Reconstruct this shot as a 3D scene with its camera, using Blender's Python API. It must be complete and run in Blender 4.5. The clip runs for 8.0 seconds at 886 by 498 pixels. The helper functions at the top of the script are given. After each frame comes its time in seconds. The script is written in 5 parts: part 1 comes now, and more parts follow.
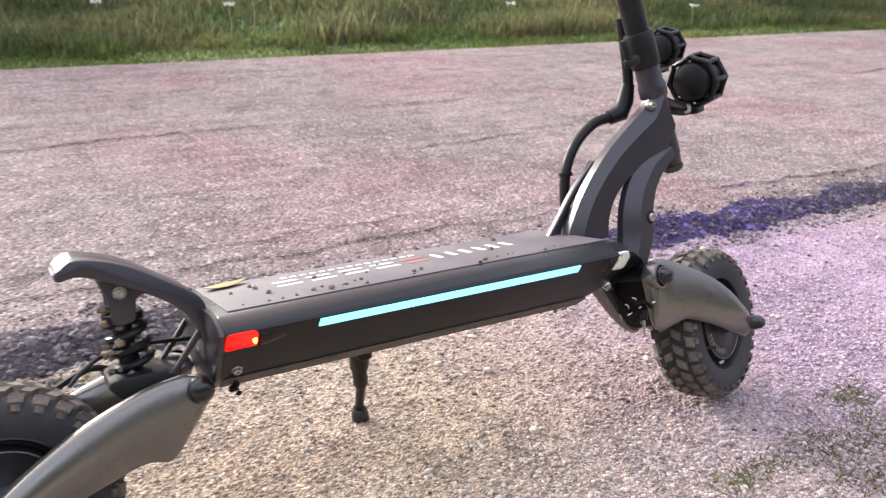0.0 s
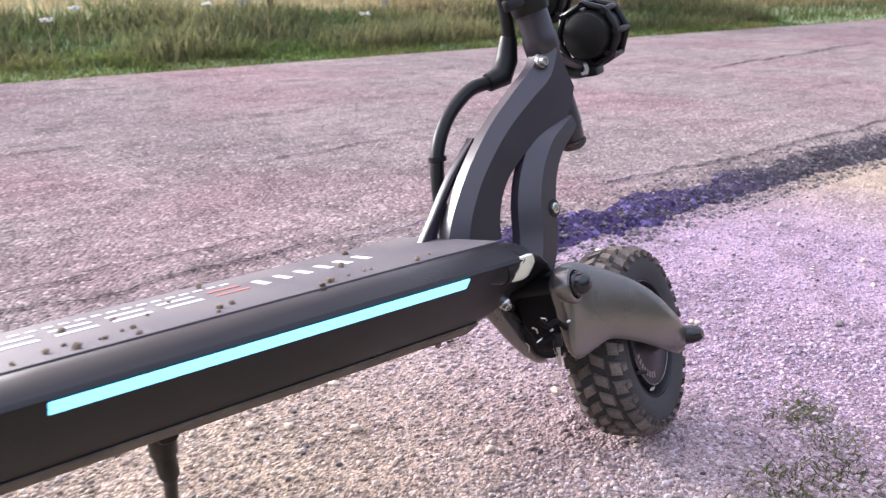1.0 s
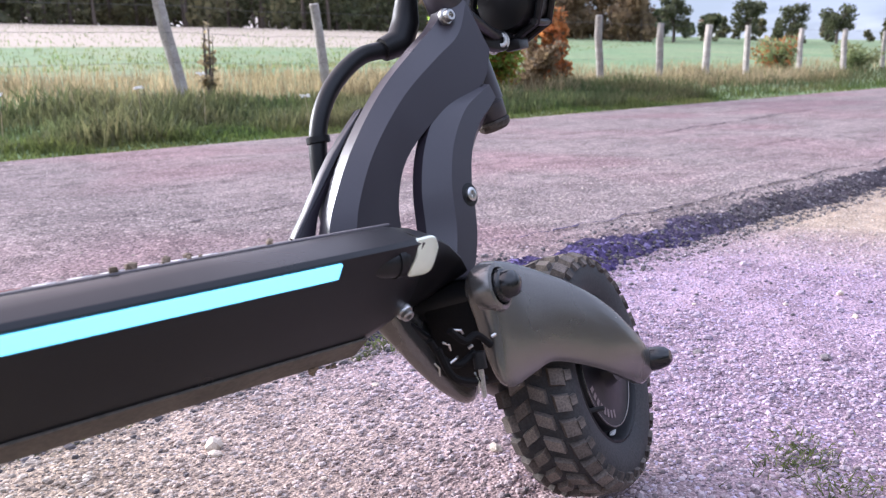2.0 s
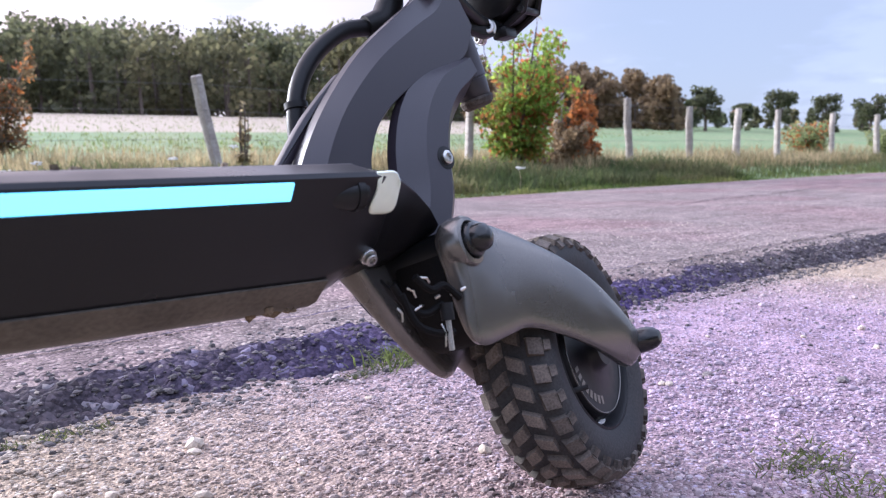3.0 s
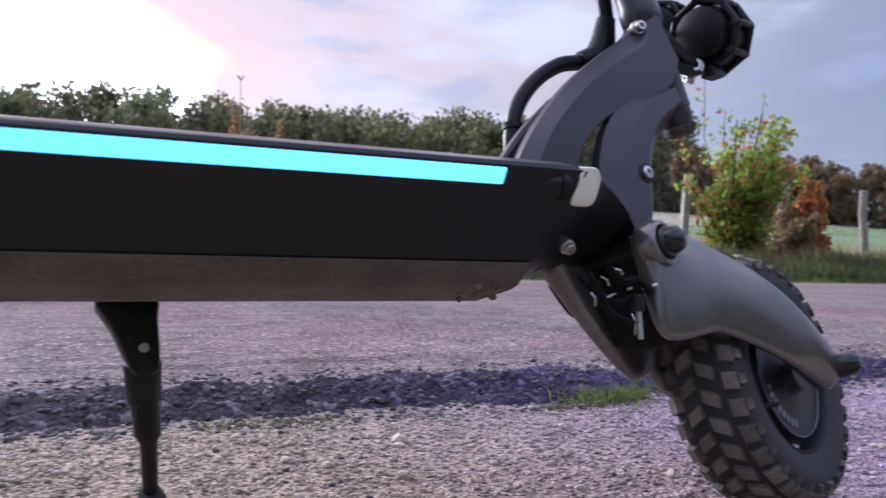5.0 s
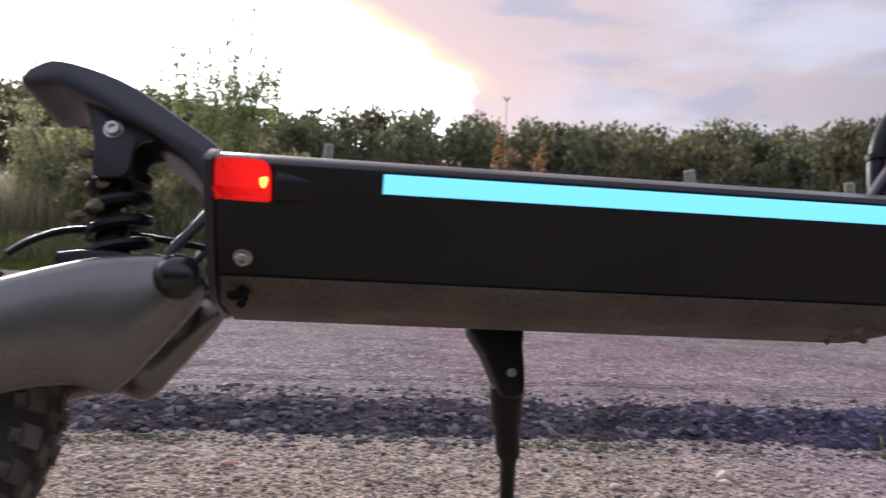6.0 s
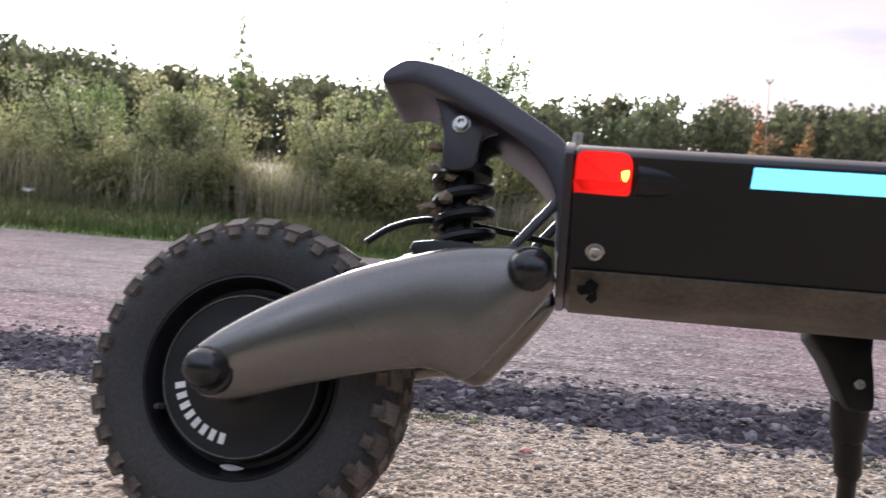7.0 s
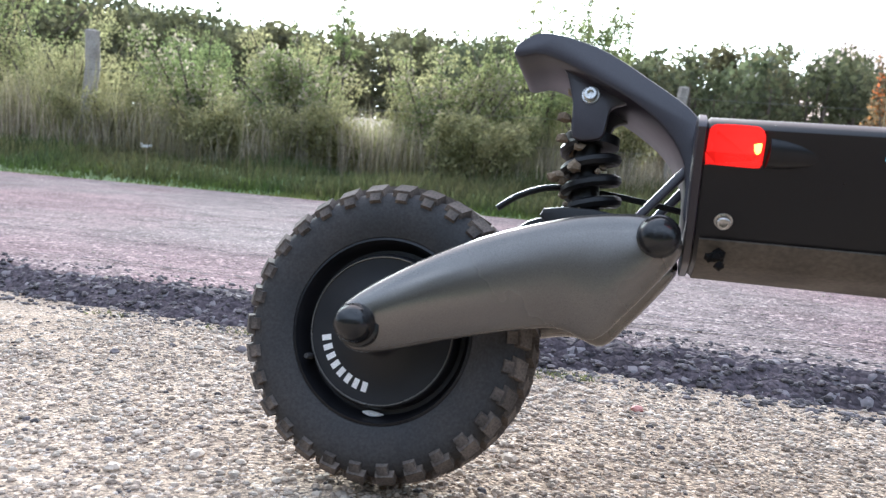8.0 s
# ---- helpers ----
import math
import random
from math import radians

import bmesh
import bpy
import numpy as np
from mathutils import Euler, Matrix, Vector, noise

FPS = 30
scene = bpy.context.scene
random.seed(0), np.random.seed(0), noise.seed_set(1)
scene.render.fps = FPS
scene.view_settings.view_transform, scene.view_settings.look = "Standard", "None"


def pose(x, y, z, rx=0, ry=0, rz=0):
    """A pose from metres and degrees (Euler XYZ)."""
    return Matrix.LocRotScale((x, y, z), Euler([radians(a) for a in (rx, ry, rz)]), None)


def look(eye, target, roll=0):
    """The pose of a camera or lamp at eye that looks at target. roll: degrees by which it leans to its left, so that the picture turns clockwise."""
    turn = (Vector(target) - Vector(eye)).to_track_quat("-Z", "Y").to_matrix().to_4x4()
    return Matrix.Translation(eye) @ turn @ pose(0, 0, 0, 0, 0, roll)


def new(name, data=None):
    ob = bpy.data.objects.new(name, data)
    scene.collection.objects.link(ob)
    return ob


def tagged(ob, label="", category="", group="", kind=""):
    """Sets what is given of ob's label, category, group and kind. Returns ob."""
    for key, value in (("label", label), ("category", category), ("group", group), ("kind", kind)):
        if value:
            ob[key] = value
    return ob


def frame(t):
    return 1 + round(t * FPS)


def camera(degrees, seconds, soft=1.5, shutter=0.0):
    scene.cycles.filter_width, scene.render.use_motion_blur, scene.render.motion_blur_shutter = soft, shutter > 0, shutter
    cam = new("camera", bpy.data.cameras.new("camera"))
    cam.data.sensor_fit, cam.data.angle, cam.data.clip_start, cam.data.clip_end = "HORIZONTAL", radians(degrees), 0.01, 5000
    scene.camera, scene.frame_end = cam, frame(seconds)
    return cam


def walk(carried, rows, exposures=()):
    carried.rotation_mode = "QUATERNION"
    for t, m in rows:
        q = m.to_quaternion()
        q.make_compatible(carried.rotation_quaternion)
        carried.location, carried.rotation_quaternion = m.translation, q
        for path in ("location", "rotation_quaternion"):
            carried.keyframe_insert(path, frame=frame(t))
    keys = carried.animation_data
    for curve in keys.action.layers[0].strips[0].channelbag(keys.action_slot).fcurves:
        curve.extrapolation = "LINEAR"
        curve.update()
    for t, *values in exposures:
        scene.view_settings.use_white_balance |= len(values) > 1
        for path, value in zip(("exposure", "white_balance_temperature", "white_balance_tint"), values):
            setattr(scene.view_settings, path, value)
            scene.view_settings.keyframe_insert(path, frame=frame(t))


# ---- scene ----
cam = camera(57.2, 8.0, soft=1.2, shutter=0.25)
cam.data.dof.use_dof = True
cam.data.dof.focus_distance, cam.data.dof.aperture_fstop = 0.95, 12.0
PATH = [
    (0, (-0.495, -0.942, 0.749), (0.432, 0.68, 0.037), 1.5),
    (0.5, (-0.395, -0.8, 0.676), (0.662, 0.745, -0.028), 0.9),
    (1, (-0.291, -0.681, 0.615), (0.9, 0.787, -0.039), 0.3),
    (1.5, (-0.181, -0.605, 0.529), (1.102, 0.827, -0.023), -0.7),
    (2, (-0.118, -0.573, 0.458), (1.192, 0.874, 0.025), -1.3),
    (2.2, (-0.103, -0.573, 0.431), (1.206, 0.89, 0.046), -1.3),
    (3.3, (-0.078, -0.621, 0.32), (1.179, 0.925, 0.146), -0.9),
    (3.5, (-0.076, -0.627, 0.308), (1.161, 0.937, 0.159), -0.8),
    (4, (-0.074, -0.657, 0.277), (1.118, 0.947, 0.204), -0.3),
    (4.2, (-0.077, -0.665, 0.268), (1.087, 0.96, 0.22), 0.0),
    (5.3, (-0.145, -0.678, 0.267), (0.542, 1.2, 0.262), 2.3),
    (5.5, (-0.164, -0.675, 0.27), (0.407, 1.242, 0.272), 2.5),
    (6, (-0.222, -0.673, 0.28), (0.047, 1.309, 0.282), 3.0),
    (6.5, (-0.267, -0.664, 0.284), (-0.317, 1.335, 0.269), 3.6),
    (7, (-0.302, -0.663, 0.279), (-0.607, 1.313, 0.217), 4.2),
    (7.5, (-0.321, -0.677, 0.277), (-0.782, 1.264, 0.143), 4.4),
    (8, (-0.323, -0.706, 0.287), (-0.845, 1.215, 0.098), 4.5),
]
walk(cam, [(t, look(eye, target, roll)) for t, eye, target, roll in PATH],
     [(0, 1.1, 6000, 4), (1.0, 1.05, 5650, 10), (2, 1.0, 5350, 10), (3.5, 0.82, 5200, 12), (4.2, 0.53, 5150, 12), (5.5, 0.1, 5300, 12), (6.2, 0.03, 5700, 8), (7, 0.58, 5650, 4), (8, 1.02, 5250, -2)])

# ---- light ----
SUN_AZ, SUN_EL = radians(-20), radians(15)
SUN_DIR = Vector((math.sin(SUN_AZ) * math.cos(SUN_EL), math.cos(SUN_AZ) * math.cos(SUN_EL), math.sin(SUN_EL)))
world = bpy.data.worlds.new("evening_sky")
scene.world = world
world.use_nodes = True
wt = world.node_tree
wt.nodes.clear()


def wmath(op, a, b=None, clamp=False):
    n = wt.nodes.new("ShaderNodeMath")
    n.operation, n.use_clamp = op, clamp
    for i, v in enumerate((a, b)):
        if v is None:
            continue
        if isinstance(v, (int, float)):
            n.inputs[i].default_value = v
        else:
            wt.links.new(v, n.inputs[i])
    return n.outputs[0]


def wmix(fac, a, b, blend="MIX"):
    n = wt.nodes.new("ShaderNodeMix")
    n.data_type, n.blend_type, n.clamp_factor = "RGBA", blend, True
    for i, v in ((0, fac), (6, a), (7, b)):
        if isinstance(v, (int, float)):
            n.inputs[i].default_value = v
        elif isinstance(v, tuple):
            n.inputs[i].default_value = (*v, 1)
        else:
            wt.links.new(v, n.inputs[i])
    return n.outputs[2]


def wstep(v, lo, hi):
    n = wt.nodes.new("ShaderNodeMapRange")
    n.interpolation_type = "SMOOTHSTEP"
    wt.links.new(v, n.inputs[0])
    n.inputs[1].default_value, n.inputs[2].default_value = lo, hi
    return n.outputs[0]


sky = wt.nodes.new("ShaderNodeTexSky")
sky.sky_type, sky.sun_disc = "NISHITA", False
sky.sun_elevation, sky.sun_rotation = SUN_EL, SUN_AZ
coord = wt.nodes.new("ShaderNodeTexCoord").outputs["Generated"]
dot = wt.nodes.new("ShaderNodeVectorMath")
dot.operation = "DOT_PRODUCT"
wt.links.new(coord, dot.inputs[0])
dot.inputs[1].default_value = SUN_DIR
stretch = wt.nodes.new("ShaderNodeMapping")
stretch.inputs["Scale"].default_value = (1.0, 1.0, 3.6)
stretch.inputs["Rotation"].default_value = (0.0, radians(-9), 0.0)
wt.links.new(coord, stretch.inputs[0])
cloud = wt.nodes.new("ShaderNodeTexNoise")
cloud.inputs["Scale"].default_value, cloud.inputs["Detail"].default_value = 2.6, 6.0
cloud.inputs["Roughness"].default_value = 0.52
wt.links.new(stretch.outputs[0], cloud.inputs["Vector"])
wisp = wt.nodes.new("ShaderNodeTexNoise")
wisp.inputs["Scale"].default_value, wisp.inputs["Detail"].default_value = 6.5, 5.0
wt.links.new(stretch.outputs[0], wisp.inputs["Vector"])
near_sun = wmath("ADD", dot.outputs["Value"], wmath("MULTIPLY", wmath("SUBTRACT", cloud.outputs[0], 0.5), 0.22))
veil = wmix(wstep(near_sun, 0.25, 0.93), (0.345, 0.345, 0.40), (0.95, 0.68, 0.60))
veil = wmix(wmath("MULTIPLY", wstep(wisp.outputs[0], 0.50, 0.66), 0.55), veil, (0.46, 0.45, 0.57))
veil = wmix(wmath("MULTIPLY", wstep(cloud.outputs[0], 0.47, 0.66), 0.7), veil, (0.92, 0.86, 0.90))
# the clear gap in the clouds round the low sun narrows to a point towards the right
axes = wt.nodes.new("ShaderNodeSeparateXYZ")
wt.links.new(coord, axes.inputs[0])
azimuth = wmath("MULTIPLY", wmath("ARCTAN2", axes.outputs[0], axes.outputs[1]), 57.3)
elevation = wmath("MULTIPLY", wmath("ARCSINE", axes.outputs[2]), 57.3)
above = wmath("MULTIPLY", wmath("MAXIMUM", wmath("SUBTRACT", elevation, 12.0), 0.0), 2.3)
below = wmath("MULTIPLY", wmath("MAXIMUM", wmath("SUBTRACT", 12.0, elevation), 0.0), 0.6)
gap = wmath("SUBTRACT", wmath("SUBTRACT", wmath("SUBTRACT", 9.4, azimuth), above), below)
gap = wmath("ADD", gap, wmath("MULTIPLY", wmath("SUBTRACT", wisp.outputs[0], 0.5), 9.0))
round_sun = wstep(near_sun, 0.74, 0.86)
veil = wmix(wmath("MULTIPLY", wmath("MULTIPLY", wstep(gap, -13.0, -1.0), round_sun), 0.7), veil, (1.12, 0.72, 0.60))
veil = wmix(wmath("MULTIPLY", wmath("MULTIPLY", wstep(gap, -3.2, -0.4), round_sun), wstep(elevation, 10.0, 13.0)), veil, (1.6, 1.0, 0.60))
veil = wmix(wmath("MULTIPLY", wstep(gap, -0.6, 1.4), round_sun), veil, (3.6, 3.4, 3.1))
thin = wmix(0.82, wmix(1.0, sky.outputs[0], (0.09, 0.09, 0.09), "MULTIPLY"), veil)
height = wt.nodes.new("ShaderNodeSeparateXYZ")
wt.links.new(coord, height.inputs[0])
overhead = wmath("ADD", wmath("MULTIPLY", wstep(height.outputs[2], 0.26, 0.75), 1.5), 1.0)
lifted = wt.nodes.new("ShaderNodeVectorMath")
lifted.operation = "SCALE"
wt.links.new(thin, lifted.inputs[0])
wt.links.new(overhead, lifted.inputs["Scale"])
background = wt.nodes.new("ShaderNodeBackground")
background.inputs["Strength"].default_value = 1.0
wt.links.new(lifted.outputs[0], background.inputs["Color"])
wout = wt.nodes.new("ShaderNodeOutputWorld")
wt.links.new(background.outputs[0], wout.inputs[0])

sun = new("sun", bpy.data.lights.new("sun", "SUN"))
sun.data.energy, sun.data.angle, sun.data.color = 4.2, radians(18), (1.0, 0.88, 0.78)
sun.matrix_world = look(SUN_DIR * 30, (0, 0, 0))


# ---- materials ----
def material(name, base, rough=0.6, metal=0.0, second=None, scale=40.0, fine=300.0, amount=0.5, bump=0.2, depth=0.001,
             island=0.0, each=0.0, emit=None, power=0.0, coat=0.0, spec=0.5):
    """Base colour varied at two scales, with fine relief. island / each: how far separate pieces differ in brightness."""
    m = bpy.data.materials.new(name)
    m.use_nodes = True
    nt = m.node_tree
    b = nt.nodes["Principled BSDF"]
    b.inputs["Roughness"].default_value, b.inputs["Metallic"].default_value = rough, metal
    b.inputs["Coat Weight"].default_value = coat
    b.inputs["Specular IOR Level"].default_value = spec
    tc = nt.nodes.new("ShaderNodeTexCoord").outputs["Object"]

    def noise_at(s, detail=4.0):
        n = nt.nodes.new("ShaderNodeTexNoise")
        n.inputs["Scale"].default_value, n.inputs["Detail"].default_value = s, detail
        nt.links.new(tc, n.inputs["Vector"])
        return n.outputs[0]

    def ranged(v, lo, hi, a=0.0, z=1.0):
        n = nt.nodes.new("ShaderNodeMapRange")
        nt.links.new(v, n.inputs[0])
        for i, x in enumerate((lo, hi, a, z)):
            n.inputs[i + 1].default_value = x
        return n.outputs[0]

    def mixed(f, a, c, blend="MIX"):
        n = nt.nodes.new("ShaderNodeMix")
        n.data_type, n.blend_type = "RGBA", blend
        for i, v in ((0, f), (6, a), (7, c)):
            if isinstance(v, (int, float)):
                n.inputs[i].default_value = v
            elif isinstance(v, tuple):
                n.inputs[i].default_value = (*v, 1)
            else:
                nt.links.new(v, n.inputs[i])
        return n.outputs[2]

    second = second or tuple(c * 0.55 for c in base)
    coarse, small = noise_at(scale), noise_at(fine, 2.0)
    col = mixed(ranged(coarse, 0.35, 0.68, 0.0, amount), base, second)
    g = ranged(small, 0.3, 0.7, 1.0 - 0.35 * amount, 1.0 + 0.35 * amount)
    col = mixed(1.0, col, g, "MULTIPLY")
    if island or each:
        r = nt.nodes.new("ShaderNodeNewGeometry").outputs["Random Per Island"] if island else nt.nodes.new("ShaderNodeObjectInfo").outputs["Random"]
        k = island or each
        col = mixed(1.0, col, ranged(r, 0, 1, 1 - k, 1 + k), "MULTIPLY")
    nt.links.new(col, b.inputs["Base Color"])
    nt.links.new(ranged(coarse, 0.3, 0.7, max(rough - 0.08, 0.03), min(rough + 0.1, 1)), b.inputs["Roughness"])
    if bump:
        bp = nt.nodes.new("ShaderNodeBump")
        bp.inputs["Strength"].default_value, bp.inputs["Distance"].default_value = bump, depth
        nt.links.new(small, bp.inputs["Height"])
        nt.links.new(bp.outputs[0], b.inputs["Normal"])
    if emit:
        b.inputs["Emission Color"].default_value = (*emit, 1)
        b.inputs["Emission Strength"].default_value = power
    return m


def ground_material(name, base, second, speck_dark, speck_light, cell, lilac, bump, pool=False, streak=0.0):
    """Loose mineral ground: coarse patches, stone-sized cells of their own shade, dark and pale specks, a tint; pool
    paints in a lilac glow.
    """
    m = bpy.data.materials.new(name)
    m.use_nodes = True
    nt = m.node_tree
    b = nt.nodes["Principled BSDF"]
    b.inputs["Roughness"].default_value = 0.92
    b.inputs["Specular IOR Level"].default_value = 0.08
    tc = nt.nodes.new("ShaderNodeTexCoord").outputs["Object"]

    def tex(kind, s, detail=None):
        n = nt.nodes.new(kind)
        n.inputs["Scale"].default_value = s
        if detail is not None:
            n.inputs["Detail"].default_value = detail
        nt.links.new(tc, n.inputs["Vector"])
        return n

    def ranged(v, lo, hi, a=0.0, z=1.0):
        n = nt.nodes.new("ShaderNodeMapRange")
        nt.links.new(v, n.inputs[0])
        for i, x in enumerate((lo, hi, a, z)):
            n.inputs[i + 1].default_value = x
        return n.outputs[0]

    def mixed(f, a, c, blend="MIX"):
        n = nt.nodes.new("ShaderNodeMix")
        n.data_type, n.blend_type = "RGBA", blend
        for i, v in ((0, f), (6, a), (7, c)):
            if isinstance(v, (int, float)):
                n.inputs[i].default_value = v
            elif isinstance(v, tuple):
                n.inputs[i].default_value = (*v, 1)
            else:
                nt.links.new(v, n.inputs[i])
        return n.outputs[2]

    patches = tex("ShaderNodeTexNoise", 1.7, 5.0).outputs[0]
    dirt = tex("ShaderNodeTexNoise", 9.0, 6.0).outputs[0]
    cells = tex("ShaderNodeTexVoronoi", 1.0 / cell)
    grit = tex("ShaderNodeTexVoronoi", 2.3 / cell)
    shade = nt.nodes.new("ShaderNodeSeparateColor")
    nt.links.new(cells.outputs["Color"], shade.inputs[0])
    shade2 = nt.nodes.new("ShaderNodeSeparateColor")
    nt.links.new(grit.outputs["Color"], shade2.inputs[0])
    col = mixed(ranged(patches, 0.35, 0.65), base, second)
    col = mixed(ranged(dirt, 0.44, 0.70, 0, 0.7), col, tuple(c * 0.62 for c in second))
    col = mixed(1.0, col, ranged(shade.outputs[0], 0, 1, 0.78, 1.2), "MULTIPLY")
    col = mixed(1.0, col, ranged(shade2.outputs[1], 0, 1, 0.62, 1.32), "MULTIPLY")
    col = mixed(ranged(shade.outputs[1], 0.93, 0.95, 0, 0.7), col, speck_dark)
    col = mixed(ranged(shade.outputs[2], 0.9, 0.93, 0, 0.7), col, speck_light)
    if streak:
        # wear runs along the lane
        along = nt.nodes.new("ShaderNodeMapping")
        along.inputs["Scale"].default_value = (0.55, 9.0, 1.0)
        nt.links.new(tc, along.inputs[0])
        worn = nt.nodes.new("ShaderNodeTexNoise")
        worn.inputs["Scale"].default_value, worn.inputs["Detail"].default_value = 1.6, 5.0
        nt.links.new(along.outputs[0], worn.inputs["Vector"])
        col = mixed(1.0, col, ranged(worn.outputs[0], 0.34, 0.66, 1.0 - streak, 1.0 + streak), "MULTIPLY")
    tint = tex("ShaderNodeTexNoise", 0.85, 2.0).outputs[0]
    tint_fac = ranged(tint, 0.46, 0.62, 0, 0.75)
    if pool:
        # lilac glow painted into the colour round one shoulder spot, with a ragged rim
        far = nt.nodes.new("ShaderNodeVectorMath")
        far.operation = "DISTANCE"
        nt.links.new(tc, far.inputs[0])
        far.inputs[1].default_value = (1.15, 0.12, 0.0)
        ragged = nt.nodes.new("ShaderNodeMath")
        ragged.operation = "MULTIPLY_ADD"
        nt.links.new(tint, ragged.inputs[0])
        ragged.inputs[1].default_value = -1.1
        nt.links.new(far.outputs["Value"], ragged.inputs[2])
        tint_fac = ranged(ragged.outputs[0], -0.15, 0.55, 0.95, 0.10)
    col = mixed(tint_fac, col, mixed(1.0, col, lilac, "MULTIPLY"))
    nt.links.new(col, b.inputs["Base Color"])
    h1 = nt.nodes.new("ShaderNodeBump")
    h1.inputs["Strength"].default_value, h1.inputs["Distance"].default_value = bump, cell * 0.6
    h1.invert = True
    nt.links.new(cells.outputs["Distance"], h1.inputs["Height"])
    h2 = nt.nodes.new("ShaderNodeBump")
    h2.inputs["Strength"].default_value, h2.inputs["Distance"].default_value = bump * 0.8, 0.03
    nt.links.new(dirt, h2.inputs["Height"])
    nt.links.new(h1.outputs[0], h2.inputs["Normal"])
    nt.links.new(h2.outputs[0], b.inputs["Normal"])
    return m


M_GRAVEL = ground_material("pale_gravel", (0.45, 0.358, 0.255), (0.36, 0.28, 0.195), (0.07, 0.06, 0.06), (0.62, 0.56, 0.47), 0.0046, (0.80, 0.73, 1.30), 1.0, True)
M_ROAD = ground_material("worn_asphalt", (0.262, 0.209, 0.198), (0.200, 0.162, 0.156), (0.06, 0.05, 0.05), (0.46, 0.39, 0.35), 0.0085, (1.10, 0.90, 0.96), 0.9, streak=0.11)
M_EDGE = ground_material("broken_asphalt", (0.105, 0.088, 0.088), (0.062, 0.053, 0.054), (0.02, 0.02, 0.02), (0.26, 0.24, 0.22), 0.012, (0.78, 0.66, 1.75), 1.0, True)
M_FIELD = material("meadow_ground", (0.125, 0.20, 0.075), 0.95, second=(0.21, 0.225, 0.11), scale=0.35, fine=6.0, amount=0.8, bump=0.5, depth=0.05)


def banded_field(m):
    """Beige stubble on the upper part of the slope, a green strip below it."""
    nt = m.node_tree
    b = nt.nodes["Principled BSDF"]
    old = b.inputs["Base Color"].links[0].from_socket
    xyz = nt.nodes.new("ShaderNodeSeparateXYZ")
    nt.links.new(nt.nodes.new("ShaderNodeTexCoord").outputs["Object"], xyz.inputs[0])

    def step(v, lo, hi):
        n = nt.nodes.new("ShaderNodeMapRange")
        n.interpolation_type = "SMOOTHSTEP"
        nt.links.new(v, n.inputs[0])
        n.inputs[1].default_value, n.inputs[2].default_value = lo, hi
        return n.outputs[0]

    def calc(op, p, q):
        n = nt.nodes.new("ShaderNodeMath")
        n.operation = op
        for i, v in enumerate((p, q)):
            if isinstance(v, float):
                n.inputs[i].default_value = v
            else:
                nt.links.new(v, n.inputs[i])
        return n.outputs[0]

    west = step(calc("SUBTRACT", xyz.outputs[1], calc("MULTIPLY", xyz.outputs[0], 0.9)), -2.0, 3.0)
    upper = calc("MULTIPLY", step(xyz.outputs[1], 17.5, 19.0), west)
    mix = nt.nodes.new("ShaderNodeMix")
    mix.data_type = "RGBA"
    nt.links.new(upper, mix.inputs[0])
    nt.links.new(old, mix.inputs[6])
    mix.inputs[7].default_value = (0.35, 0.285, 0.215, 1)
    nt.links.new(mix.outputs[2], b.inputs["Base Color"])
    return m


banded_field(M_FIELD)
M_STONE = material("limestone_chips", (0.45, 0.385, 0.30), 0.9, second=(0.28, 0.225, 0.18), scale=25, fine=500, amount=0.5, bump=0.2, island=0.32)


def lilac_glow(m, tone):
    """Paints the same lilac glow into the loose stones' colour round that place."""
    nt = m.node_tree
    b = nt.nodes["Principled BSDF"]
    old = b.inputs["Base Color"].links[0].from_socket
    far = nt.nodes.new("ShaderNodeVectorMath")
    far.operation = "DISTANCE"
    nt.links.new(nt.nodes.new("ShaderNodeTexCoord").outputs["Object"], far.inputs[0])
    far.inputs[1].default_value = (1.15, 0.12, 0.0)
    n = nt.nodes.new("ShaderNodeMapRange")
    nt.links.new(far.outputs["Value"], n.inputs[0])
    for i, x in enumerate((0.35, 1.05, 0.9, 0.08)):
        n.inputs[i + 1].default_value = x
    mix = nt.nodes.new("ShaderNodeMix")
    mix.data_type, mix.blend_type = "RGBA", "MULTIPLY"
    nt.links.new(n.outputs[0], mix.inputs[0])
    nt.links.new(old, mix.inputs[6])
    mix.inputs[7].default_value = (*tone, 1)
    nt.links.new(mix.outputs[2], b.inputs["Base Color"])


M_PEBBLE = material("mixed_pebbles", (0.45, 0.36, 0.265), 0.9, second=(0.29, 0.235, 0.19), scale=9, fine=420, amount=0.7, bump=0.3, island=0.55)
lilac_glow(M_STONE, (0.82, 0.77, 1.25))
lilac_glow(M_PEBBLE, (0.82, 0.77, 1.25))
M_CRUMB = material("asphalt_crumbs", (0.09, 0.078, 0.08), 0.9, second=(0.16, 0.14, 0.14), scale=25, fine=500, amount=0.6, bump=0.3, island=0.55)
M_DECK = material("black_satin_paint", (0.0065, 0.0065, 0.0085), 0.33, spec=0.36, second=(0.007, 0.0065, 0.008), scale=12, fine=900, amount=0.4, bump=0.06, depth=0.0003)
M_MAT = material("grip_tape", (0.095, 0.083, 0.092), 0.6, second=(0.15, 0.132, 0.128), scale=14, fine=1600, amount=0.8, bump=0.5, depth=0.0006)
# brown-grey over the black bevel: light off the ground put into its colour
M_UNDER = material("ground_lit_underside", (0.10, 0.085, 0.068), 0.75, second=(0.055, 0.048, 0.042), scale=18, fine=250, amount=0.7, bump=0.2)
